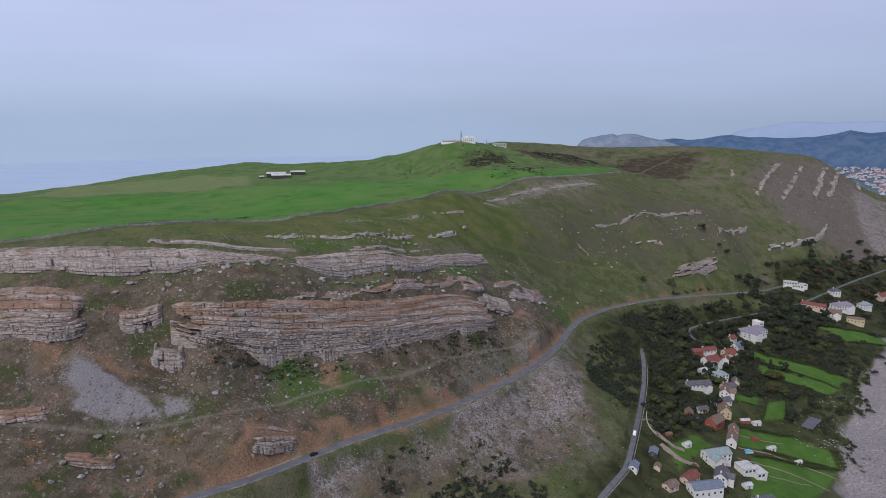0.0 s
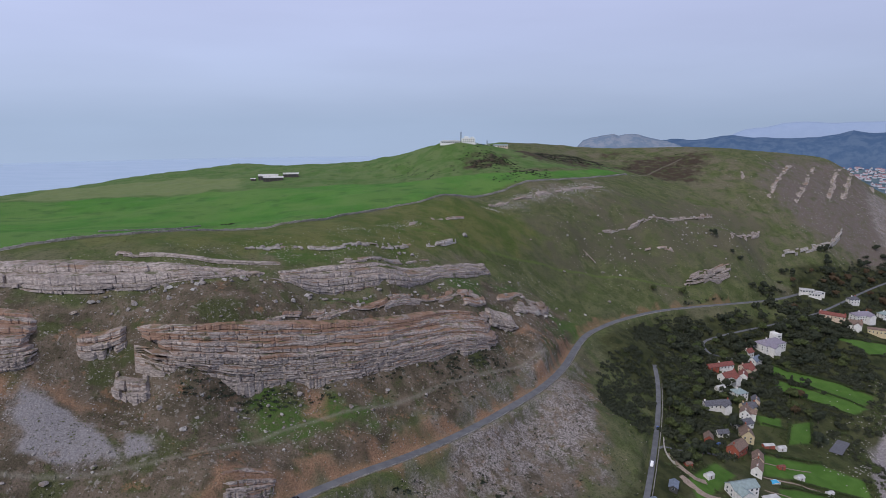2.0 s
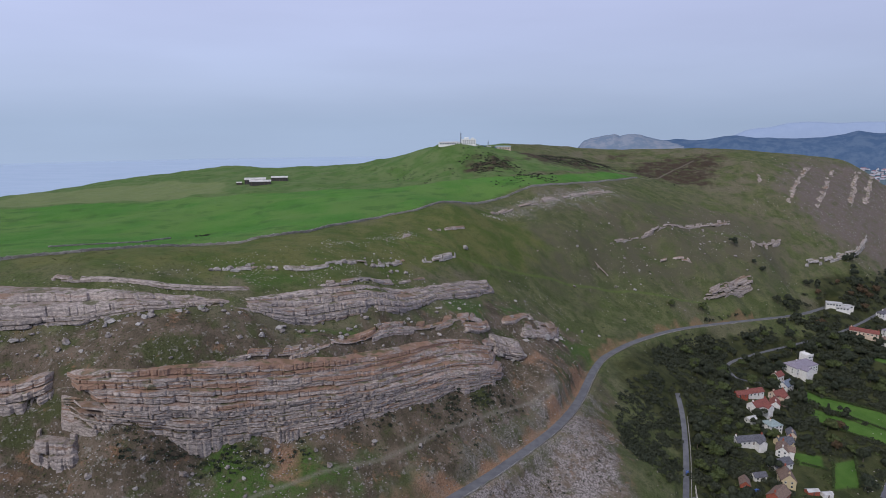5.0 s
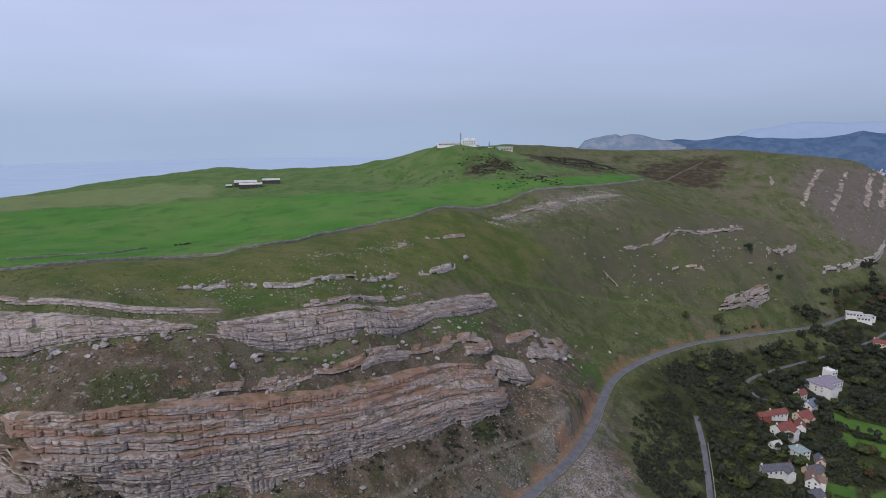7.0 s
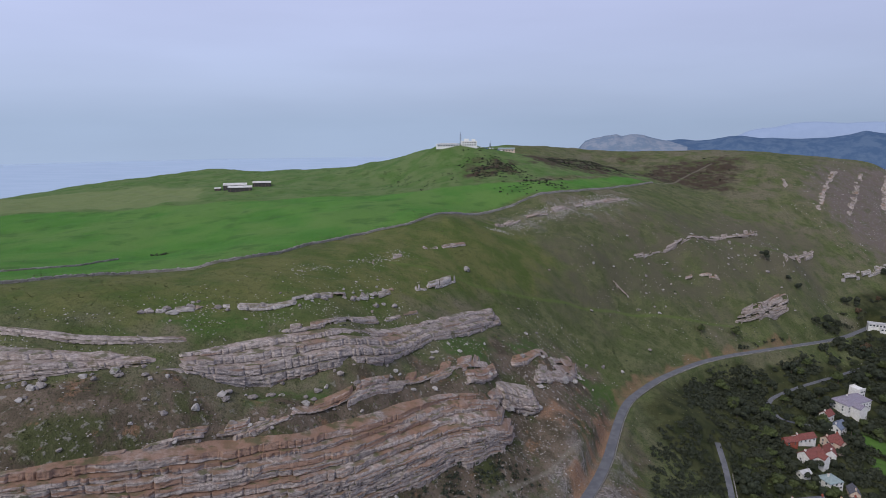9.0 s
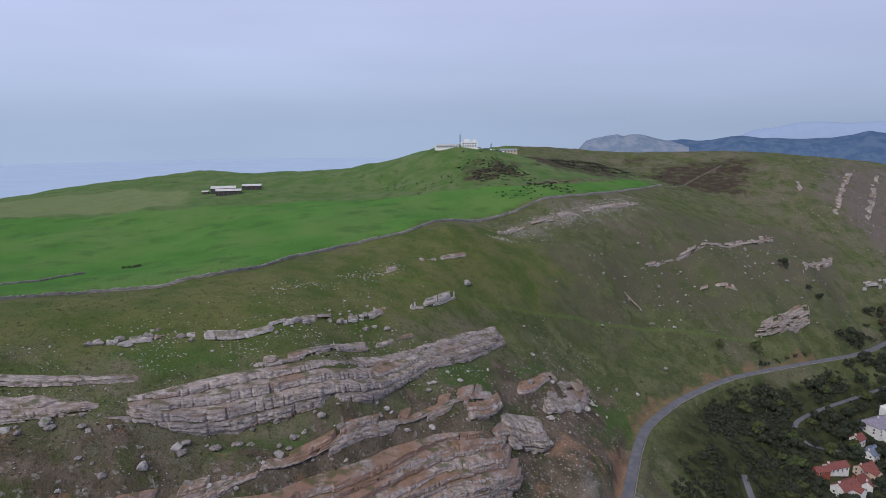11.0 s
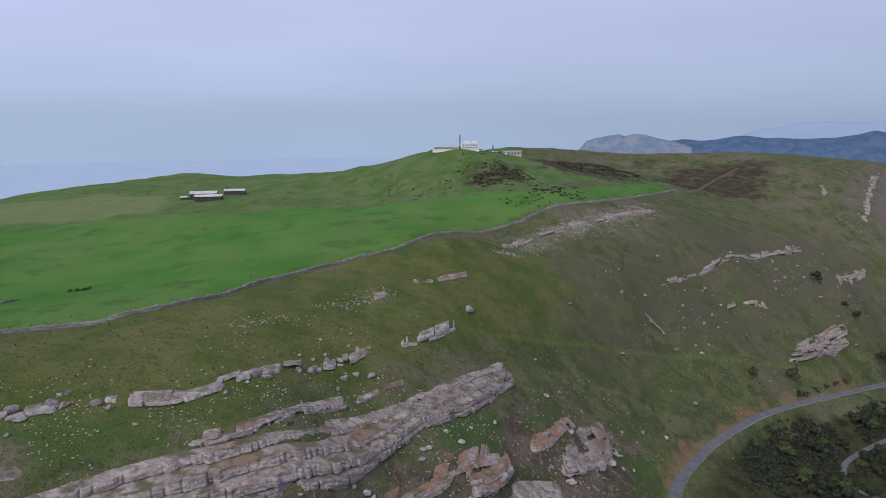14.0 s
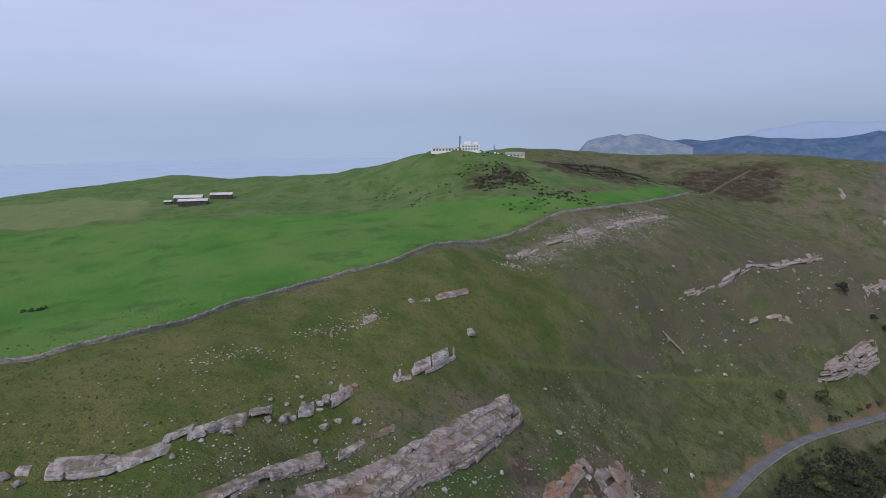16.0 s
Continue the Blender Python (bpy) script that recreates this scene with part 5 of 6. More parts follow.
HOUSES = [
    (305, 598, 38, 13, 8, 5.2, 3.0, WHITE, BLUE_ROOF, False, "white house with dark blue-grey roof and solar panels", 1, None),
    (263, 572, 15, 15, 7, 3.0, 2.4, WHITE, RED_TILE, False, "low white bungalow with red tiled roof", 1, None),
    (285, 575, 20, 12, 8, 5.0, 3.0, PINK, RED_TILE, False, "buff house with steep red tiled roof", 2, (1, 6, 6, 4.5)),
    (258, 554, 25, 16, 9, 4.6, 3.4, WHITE, RED_TILE, False, "white house with wide red tiled roof among trees", 2, (3, 6, 6, 4.4)),
    (258, 532, 15, 11, 10, 5.4, 2.6, WHITE, GREEN_ROOF, True, "white villa with pale green hipped roof", 1, None),
    (225, 503, 8, 22, 8, 3.0, 2.6, WHITE, SLATE, False, "long low white house with dark slate roof", 2, (6, 6, 6, 3.0)),
    (247, 497, 60, 12, 8, 5.0, 3.4, WHITE, BROWN_TILE, False, "white gabled house with brown roof", 2, (0, 5, 6, 5)),
    (236, 480, 20, 16, 8, 3.2, 2.6, WHITE, SLATE, False, "white house with broad dark slate roof", 1, None),
    (230, 461, 75, 12, 9, 5.6, 4.4, CREAM, BROWN_TILE, False, "cream gabled house with steep brown roof", 2, None),
    (196, 449, 70, 8, 6, 3.0, 2.6, BRICK_RED, BROWN_TILE, False, "small red brick garage with brown roof", 0, None),
    (212, 438, 40, 14, 9, 4.8, 3.4, BRICK_RED, BROWN_TILE, False, "red brick house with brown tiled roof", 1, None),
    (215, 415, 60, 12, 7, 4.6, 3.2, WHITE, BROWN_TILE, False, "white cottage with brown gabled roof", 2, None),
    (188, 382, 14, 18, 9, 5.6, 2.6, WHITE, GREEN_ROOF, False, "large white house with pale blue-green glazed roof", 0, (-4, 7, 8, 5.0)),
    (182, 360, 60, 12, 8, 5.0, 3.0, WHITE, SLATE, False, "white house with slate roof below the lane", 2, (0, 5, 6, 4.6)),
    (163, 341, 10, 20, 9, 4.8, 2.4, WHITE, BLUE_ROOF, False, "long white house with blue slate roof", 0, None),
    (141, 340, 35, 9, 6, 2.8, 1.8, PINK, BROWN_TILE, False, "small buff outbuilding with brown roof", 0, None),
    (121, 350, 60, 7, 5, 2.6, 1.4, WHITE, BLUE_ROOF, False, "small garage with blue-grey roof beside the lane", 0, None),
    (492, 722, 10, 24, 12, 6.0, 3.4, WHITE, PURPLE_SLATE, True, "large white villa with purple slate hipped roof", 2, (5, 6, 8, 5.4)),
    (540, 750, 15, 14, 10, 5.2, 3.0, WHITE, GREEN_ROOF, True, "white villa with green hipped roof", 1, None),
    (603, 808, 20, 14, 10, 5.4, 3.4, PINK, RED_TILE, False, "red-roofed house among dark trees", 2, None),
    (452, 714, -40, 26, 7, 3.4, 2.8, PINK, RED_TILE, False, "long buff house with red tiled roof", 2, None),
    (468, 698, -30, 14, 9, 5.2, 4.0, WHITE, BROWN_TILE, False, "white house with steep gables", 2, (2, 6, 7, 5.2)),
    (306, 614, 30, 9, 7, 4.6, 3.0, WHITE, RED_TILE, False, "small white house with red tiled roof behind trees", 1, None),
    (249, 566, 10, 10, 6, 2.8, 2.2, BRICK_RED, RED_TILE, False, "low brick outbuilding with red tiled roof", 0, None),
    (276, 562, 65, 11, 7, 4.4, 3.0, WHITE, RED_TILE, False, "white gabled house with red tiled roof", 1, None),
    (244, 538, 20, 8, 5, 2.8, 1.8, WHITE, METAL_ROOF, False, "small white garden house with pale roof", 0, None),
    (270, 526, 70, 9, 6, 3.6, 2.6, PINK, SLATE, False, "buff cottage with slate roof", 1, None),
    (256, 511, 10, 12, 7, 4.0, 3.0, CREAM, SLATE, False, "cream house with dark slate roof", 2, (1, 5, 5, 3.6)),
    (212, 462, 10, 9, 5, 2.8, 2.0, WHITE, SLATE, False, "white garage with slate roof", 0, None),
    (222, 428, 65, 10, 7, 5.0, 3.2, PINK, BROWN_TILE, False, "tall buff house with brown gabled roof", 1, None),
    (158, 352, 40, 13, 7, 3.4, 1.8, PINK, RED_TILE, False, "buff terrace house with red roof", 0, None),
    (141, 372, 65, 8, 5, 2.6, 1.2, DARK_BOARD, BLUE_ROOF, False, "dark garage with blue-grey roof beside the lane", 0, None),
    (513, 771, 10, 13, 8, 5.0, 3.0, WHITE, SLATE, True, "white villa with slate roof among dark trees", 2, None),
    (200, 340, 15, 12, 8, 4.4, 2.6, WHITE, SLATE, False, "white house with slate roof above the lawns", 1, None),
    (490, 692, -30, 18, 8, 4.4, 1.6, CREAM, BROWN_TILE, True, "cream house with terraces above the lawns", 0, None),
]
for hx, hy, turn, ln, wd, tall, rise, wall_m, roof_m, hip, label, chim, wing in HOUSES:
    house(hx, hy, turn, ln, wd, tall, rise, wall_m, roof_m, hip, label, chim, wing)

# the large white hotel with its battlemented tower
hotel = house(338, 634, 22, 28, 15, 6.6, 4.2, WHITE, PURPLE_SLATE, True, "large white hotel with purple slate roofs and square tower", 1, (-5, 8, 9, 5.6), name="hotel")
tower = part("tower", boxed(8, -1, -5, 15, 8, 13.5), WHITE, hotel)
for k in range(6):
    part("battlement", boxed(8 + 1.25 * k, -1.15, 13.5, 8.7 + 1.25 * k, -0.6, 14.4), WHITE, tower)
    part("battlement", boxed(8 + 1.25 * k, 7.6, 13.5, 8.7 + 1.25 * k, 8.15, 14.4), WHITE, tower)
for st in range(4):
    for q in (9.6, 11.5, 13.4):
        win = part("window", boxed(q - 0.6, -1.1, 1.5 + st * 3, q + 0.6, -0.95, 3.2 + st * 3), FRAME_WHITE, tower)
        part("pane", boxed(q - 0.5, -1.13, 1.6 + st * 3, q + 0.5, -0.97, 3.1 + st * 3), GLASS, win)
    for q in (1.0, 3.5, 6.0):
        win = part("window", boxed(14.95, q - 0.6, 1.5 + st * 3, 15.1, q + 0.6, 3.2 + st * 3), FRAME_WHITE, tower)
        part("pane", boxed(14.97, q - 0.5, 1.6 + st * 3, 15.13, q + 0.5, 3.1 + st * 3), GLASS, win)


def flat_house(x, y, turn, blocks, label):
    """A modern house of flat-roofed white blocks."""
    ob = tagged(new("house"), label, "house")
    ob.matrix_basis = pose(x, y, height(x, y), 0, 0, turn)
    for x0, y0, x1, y1, z1 in blocks:
        w = part("wall", boxed(x0, y0, -5, x1, y1, z1), WHITE, ob)
        part("roof", boxed(x0 - 0.3, y0 - 0.3, z1, x1 + 0.3, y1 + 0.3, z1 + 0.35), METAL_ROOF, ob)
        for k in range(int((x1 - x0) / 3)):
            win = part("window", boxed(x0 + 0.7 + 3 * k, y0 - 0.06, z1 - 2.3, x0 + 2.7 + 3 * k, y0 + 0.05, z1 - 0.5), FRAME_WHITE, ob)
            part("pane", boxed(x0 + 0.8 + 3 * k, y0 - 0.09, z1 - 2.2, x0 + 2.6 + 3 * k, y0 + 0.06, z1 - 0.6), GLASS, win)
    return ob


flat_house(461, 775, -25, [(-12, -4, 4, 5, 5.5), (-2, -8, 12, -1, 2.8), (6, 0, 16, 6, 3.5)], "white modern villa with flat terraces under the wood")
flat_house(206, 376, 14, [(-5, -5, 5, 5, 5.4), (3, -8, 11, 2, 3.0)], "white modern flat-roofed house with terrace")

def shed(x, y, turn, l, w, h, wall, roof, label, name="shed"):
    ob = tagged(new(name), label, "shed")
    ob.matrix_basis = pose(x, y, height(x, y), 0, 0, turn)
    part("wall", gabled_walls(l, w, h, w * 0.25, False, 1.0), wall, ob)
    part("roof", pitched_roof(l, w, h, w * 0.25, False, 0.2, 0.1), roof, ob)
    part("door", boxed(-0.5, -w / 2 - 0.06, 0, 0.5, -w / 2 + 0.05, 1.9), DOOR_PAINT, ob)
    return ob


shed(246, 417, 20, 6, 4, 2.4, WHITE, METAL_ROOF, "small pale greenhouse on the lawn")
shed(243, 453, 5, 8, 4, 2.4, BRICK_RED, METAL_ROOF, "garden shed with pale roof")
shed(252, 452, 10, 7, 4, 2.2, WHITE, METAL_ROOF, "low white garden cabin")
shed(172, 393, 30, 6, 4, 2.3, WHITE, METAL_ROOF, "pale garden shed beside a gravel yard")
shed(161, 400, 15, 5, 3.5, 2.2, BRICK_RED, BROWN_TILE, "small brick garden shed with brown roof")
shed(198, 357, 20, 6, 4, 2.3, WHITE, METAL_ROOF, "white garden cabin on the lawn")
shed(139, 358, 60, 5, 4, 2.3, PINK, BROWN_TILE, "buff lean-to beside the lane")
shed(262, 408, 15, 5, 3, 2.2, WHITE, METAL_ROOF, "small pale glasshouse on the lawn")
shed(238, 426, 10, 5, 3, 2.2, BRICK_RED, RED_TILE, "little red garden hut")
pool_m = plain("pool_water", (0.04, 0.30, 0.50), 0.1)
pool = tagged(new("swimming_pool"), "small bright blue garden pool with white rim", "pool")
pool.matrix_basis = pose(224, 409, height(224, 409) + 0.3, 0, 0, 15)
part("rim", boxed(-3.4, -2.4, -1.5, 3.4, 2.4, 0.0), FRAME_WHITE, pool)
part("water_surface", boxed(-3.0, -2.0, -1.0, 3.0, 2.0, 0.06), pool_m, pool)

# ---- farm on the pasture ----
BARN_ROOF = plain("weathered_sheet_roof", (0.42, 0.415, 0.40), 0.6, vary=0.2, size=3)


def barn(x, y, turn, l, w, h, label, roof=BARN_ROOF):
    ob = tagged(new("barn"), label, "barn", "farm buildings")
    ob.matrix_basis = pose(x, y, height(x, y) - 0.3, 0, 0, turn)
    part("wall", gabled_walls(l, w, h, w * 0.17, False, 2.5), DARK_BOARD, ob)
    part("roof", pitched_roof(l, w, h, w * 0.17, False, 0.5, 0.2), roof, ob)
    part("barn_door", boxed(-l / 2 - 0.12, -w * 0.3, 0, -l / 2 + 0.05, w * 0.3, h * 0.9), DOOR_PAINT, ob)
    for k in range(5):
        px = -l / 2 + l * (k + 0.5) / 5
        part("post", boxed(px - 0.2, -w / 2 - 0.14, -1, px + 0.2, -w / 2 + 0.05, h), BROWN_TILE, ob)
    return ob


barn(-259, 951, 14, 28, 13, 6.5, "long dark barn with pale sheet roof")
barn(-246, 930, 14, 28, 10, 5.2, "low dark barn with pale sheet roof and posts")
barn(-228, 962, 12, 22, 10, 4.5, "open barn with pale rusty roof")
barn(-283, 955, 10, 7, 6, 3.0, "small dark farm shed")

# ---- summit ----
BRIGHT_WHITE = plain("bright_white_paint", (0.66, 0.66, 0.64), 0.7, vary=0.06)
def block(parent, name, dims, mat, label=""):
    return part(name, boxed(*dims), mat, parent, label)


summit = tagged(new("summit_building"), "white flat-roofed summit building with stepped blocks", "building")
summit.matrix_basis = pose(38, 985, height(38, 985) - 0.5, 0, 0, 4)
block(summit, "main_block", (-8, -5, -3, 12, 7, 6.5), BRIGHT_WHITE)
block(summit, "upper_block", (-4, -3, 6.5, 2, 5, 9.5), BRIGHT_WHITE)
block(summit, "upper_block", (6, -3, 6.5, 10, 5, 9.0), BRIGHT_WHITE)
block(summit, "parapet", (-8.2, -5.2, 6.5, 12.2, -4.8, 7.0), BRIGHT_WHITE)
for st in range(2):
    for k in range(6):
        win = part("window", boxed(-7 + 3.1 * k, -5.08, 1 + 2.9 * st, -5.2 + 3.1 * k, -4.9, 2.6 + 2.9 * st), FRAME_WHITE, summit)
        part("pane", boxed(-6.9 + 3.1 * k, -5.12, 1.1 + 2.9 * st, -5.3 + 3.1 * k, -4.92, 2.5 + 2.9 * st), GLASS, win)
annex = tagged(new("summit_annex"), "long low white cafe building on the hilltop", "building")
annex.matrix_basis = pose(13, 980, height(13, 980) - 0.3, 0, 0, 4)
block(annex, "wall", (-16, -4, -3, 14, 4, 3.0), BRIGHT_WHITE)
part("roof", pitched_roof(30, 8, 3.0, 1.2, True), METAL_ROOF, annex)
for k in range(8):
    win = part("window", boxed(-14 + 3.4 * k, -4.08, 0.6, -11.8 + 3.4 * k, -3.9, 2.3), FRAME_WHITE, annex)
    part("pane", boxed(-13.9 + 3.4 * k, -4.12, 0.7, -11.9 + 3.4 * k, -3.92, 2.2), GLASS, win)
station = tagged(new("tram_station"), "grey station building with blue-green roof near the summit", "building")
station.matrix_basis = pose(92, 1010, height(92, 1010) - 0.3, 0, 0, 6)
block(station, "wall", (-11, -4, -3, 11, 4, 3.6), PINK)
part("roof", pitched_roof(22, 8, 3.6, 1.6, False), GREEN_ROOF, station)
for k in range(5):
    win = part("window", boxed(-9.5 + 4 * k, -4.08, 0.8, -7.5 + 4 * k, -3.9, 2.5), FRAME_WHITE, station)
    part("pane", boxed(-9.4 + 4 * k, -4.12, 0.9, -7.6 + 4 * k, -3.92, 2.4), GLASS, win)

STEEL = plain("galvanised_steel", (0.22, 0.24, 0.28), 0.5, 0.6)


def mast(x, y, tall, label):
    ob = tagged(new("lattice_mast"), label, "mast")
    ob.matrix_basis = pose(x, y, height(x, y), 0, 0, 20)
    n = 8
    for i in range(3):
        a = i * 2.094
        bm = bmesh.new()
        r = 0.8
        add_box(bm, math.cos(a) * r - 0.16, math.sin(a) * r - 0.16, -0.5, math.cos(a) * r + 0.16, math.sin(a) * r + 0.16, tall)
        part("leg", bm, STEEL, ob)
    for k in range(n):
        bm = bmesh.new()
        z = tall * (k + 0.5) / n
        add_box(bm, -0.8, -0.8, z - 0.1, 0.9, 0.8, z + 0.1)
        part("brace", bm, STEEL, ob)
    part("aerial", boxed(-0.1, -0.1, tall, 0.1, 0.1, tall + 3), STEEL, ob)
    return ob


mast(29, 992, 13.5, "tall grey lattice mast behind the summit building")
mast(77, 1100, 15, "thin grey lattice mast on the ridge")

# ---- vehicles ----
RUBBER = plain("tyre_rubber", (0.02, 0.02, 0.02), 0.9)
RIM = plain("wheel_rim", (0.4, 0.4, 0.42), 0.4, 0.8)
LAMP = plain("headlight_glass", (0.7, 0.7, 0.68), 0.2)


def car(x, y, turn, paint, label, van=False, z=None):
    ob = tagged(new("van" if van else "car"), label, "van" if van else "car")
    ob.matrix_basis = pose(x, y, (height(x, y) if z is None else z) + 0.02, 0, 0, turn)
    l, w, h = (5.4, 2.0, 2.3) if van else (4.3, 1.8, 1.45)
    prof = [(-l / 2, 0.35), (-l / 2, 0.95), (-l * 0.42, h), (l * 0.22, h), (l * 0.36, 1.05), (l / 2, 0.9), (l / 2, 0.35)] if van else \
        [(-l / 2, 0.35), (-l / 2, 0.85), (-l * 0.36, h), (l * 0.08, h), (l * 0.24, 0.92), (l / 2, 0.75), (l / 2, 0.35)]
    bm = bmesh.new()
    a = [bm.verts.new((px, -w / 2 * (0.86 if pz > 1.1 else 1), pz)) for px, pz in prof]
    b = [bm.verts.new((px, w / 2 * (0.86 if pz > 1.1 else 1), pz)) for px, pz in prof]
    bm.faces.new(a)
    bm.faces.new(b[::-1])
    for i in range(len(a)):
        j = (i + 1) % len(a)
        bm.faces.new((a[j], a[i], b[i], b[j]))
    body = part("body", bm, paint, ob)
    part("windscreen", boxed(l * 0.10, -w * 0.40, 0.95, l * 0.20, w * 0.40, h * 0.93), GLASS, ob)
    for s in (-1, 1):
        part("side_window", boxed(-l * 0.30, s * w * 0.455 - 0.03, 0.98, l * 0.06, s * w * 0.455 + 0.03, h * 0.92), GLASS, ob)
        part("headlight", boxed(l / 2 - 0.05, s * w * 0.36 - 0.15, 0.6, l / 2 + 0.03, s * w * 0.36 + 0.15, 0.75), LAMP, ob)
        for fx in (-0.31, 0.31):
            wheel = tagged(new("wheel"))
            wheel.parent = ob
            wheel.location = (l * fx, s * (w / 2 - 0.1), 0.33)
            for nm, r, t, m in (("tyre", 0.33, 0.22, RUBBER), ("rim", 0.2, 0.25, RIM)):
                bm = bmesh.new()
                bmesh.ops.create_cone(bm, cap_ends=True, segments=14, radius1=r, radius2=r, depth=t, matrix=Matrix.Rotation(radians(90), 4, "X"))
                part(nm, bm, m, wheel)
    return ob


BLACK_PAINT = plain("black_car_paint", (0.015, 0.016, 0.02), 0.25)
WHITE_PAINT = plain("white_car_paint", (0.75, 0.75, 0.76), 0.3, vary=0.02)
BLUE_PAINT = plain("blue_car_paint", (0.04, 0.09, 0.28), 0.3)
SILVER_PAINT = plain("silver_car_paint", (0.40, 0.41, 0.43), 0.35)
car(-68, 292.4, 44, BLACK_PAINT, "black car driving on the hillside road", z=88.0)
car(134, 391, 66, WHITE_PAINT, "white van parked on the lane", True, z=46.1)
car(155, 441, 70, BLUE_PAINT, "blue car parked on the lane", z=45.0)
car(119, 352, 60, BLACK_PAINT, "dark car parked beside the lane", z=46.0)
car(203, 446, 20, BLUE_PAINT, "blue car beside the brick garage")
car(178, 433, 20, BLACK_PAINT, "dark car on the garden drive")
park_rng = np.random.default_rng(5)
for k in range(9):
    car(52 + 4.0 * k, 985 + 1.4 * k + park_rng.normal(), 80 + park_rng.normal() * 6, (WHITE_PAINT, SILVER_PAINT, BLACK_PAINT, BLUE_PAINT)[k % 4],
        ("white", "silver", "black", "blue")[k % 4] + " car parked below the summit building")


# ---- trees and scrub ----
TREES = [make_tree(1, 9.0, 3.6, DARK_LEAF, label="dark broad evergreen tree near the houses"), make_tree(2, 7.5, 3.6, MID_LEAF, label="rounded green broadleaf tree in the gardens"),
         make_tree(3, 6.0, 2.8, DARK_LEAF, label="small dark bushy tree on the slope"), make_tree(4, 8.0, 3.2, RED_LEAF, label="bronze-leaved tree among the gardens"),
         make_tree(5, 10.0, 2.4, DARK_LEAF, label="narrow dark conifer among broad trees", conical=True), make_tree(6, 5.0, 2.6, MID_LEAF, label="low spreading green tree beside the lane")]
tree_rng = np.random.default_rng(21)
HOUSE_SPOTS = np.array([(h[0], h[1], max(h[3], h[4]) * 0.55 + 0.8) for h in HOUSES] + [(338, 634, 18), (352, 645, 12), (461, 775, 16), (206, 376, 10), (246, 417, 6), (224, 409, 6), (247, 452, 8)])


def clear_spot(x, y, room=3.5):
    if (np.hypot(HOUSE_SPOTS[:, 0] - x, HOUSE_SPOTS[:, 1] - y) < HOUSE_SPOTS[:, 2] + room * 0.4).any():
        return False
    px, py = np.array([x]), np.array([y])
    for line, gap in ((ROAD_C, 6.5), (LANE_C, 4.0), (LANE_E, 4.0)):
        if np.hypot(line[:, 0] - x, line[:, 1] - y).min() < gap + room * 0.3:
            return False
    return not any(within(px, py, p, 0.1)[0] > 0.5 for p in OPEN_GROUND)


OPEN_GROUND = LAWNS + [[(298, 479), (329, 488), (302, 452), (281, 452)], [(438, 635), (477, 635), (453, 609), (436, 621)], [(255, 590), (285, 600), (300, 625), (270, 615)],
                       [(240, 650), (300, 685), (380, 722), (330, 690), (270, 655)], [(180, 395), (215, 405), (205, 425), (175, 410)]]
GROVES = [((230, 560), (430, 700), 60, 120, (0, 0, 2, 1)), ((150, 400), (250, 560), 34, 70, (0, 1, 2, 5)), ((380, 720), (680, 880), 70, 90, (0, 0, 2, 3)), ((270, 470), (420, 600), 60, 80, (1, 2, 0, 3)),
          ((110, 320), (160, 420), 14, 16, (2, 5, 1)), ((210, 350), (290, 460), 30, 22, (2, 5, 3)), ((430, 830), (560, 850), 30, 40, (0, 2))]
planted, used = 0, set()
for (x0, y0), (x1, y1), width, count, kinds in GROVES:
    for _ in range(count):
        for _try in range(6):
            t, w = tree_rng.random(), tree_rng.normal() * width * 0.5
            ln = math.hypot(x1 - x0, y1 - y0)
            x, y = x0 + (x1 - x0) * t - (y1 - y0) / ln * w, y0 + (y1 - y0) * t + (x1 - x0) / ln * w
            if height(x, y) > 9 and clear_spot(x, y) and planted < 298:
                kind = kinds[tree_rng.integers(len(kinds))]
                s = tree_rng.uniform(0.85, 1.4)
                m = pose(x, y, height(x, y) - 0.3, 0, 0, tree_rng.uniform(0, 360))
                if kind in used:
                    ob = copy_thing(TREES[kind], m)
                else:
                    ob, _ = TREES[kind], used.add(kind)
                ob.matrix_basis = m @ Matrix.Diagonal((s, s, s * tree_rng.uniform(0.85, 1.1), 1))
                planted += 1
                break
for kind, ob in enumerate(TREES):
    if kind not in used:
        x, y = ((318, 560), (250, 475))[kind % 2]
        ob.matrix_basis = pose(x + kind, y + kind, height(x + kind, y + kind) - 0.2)


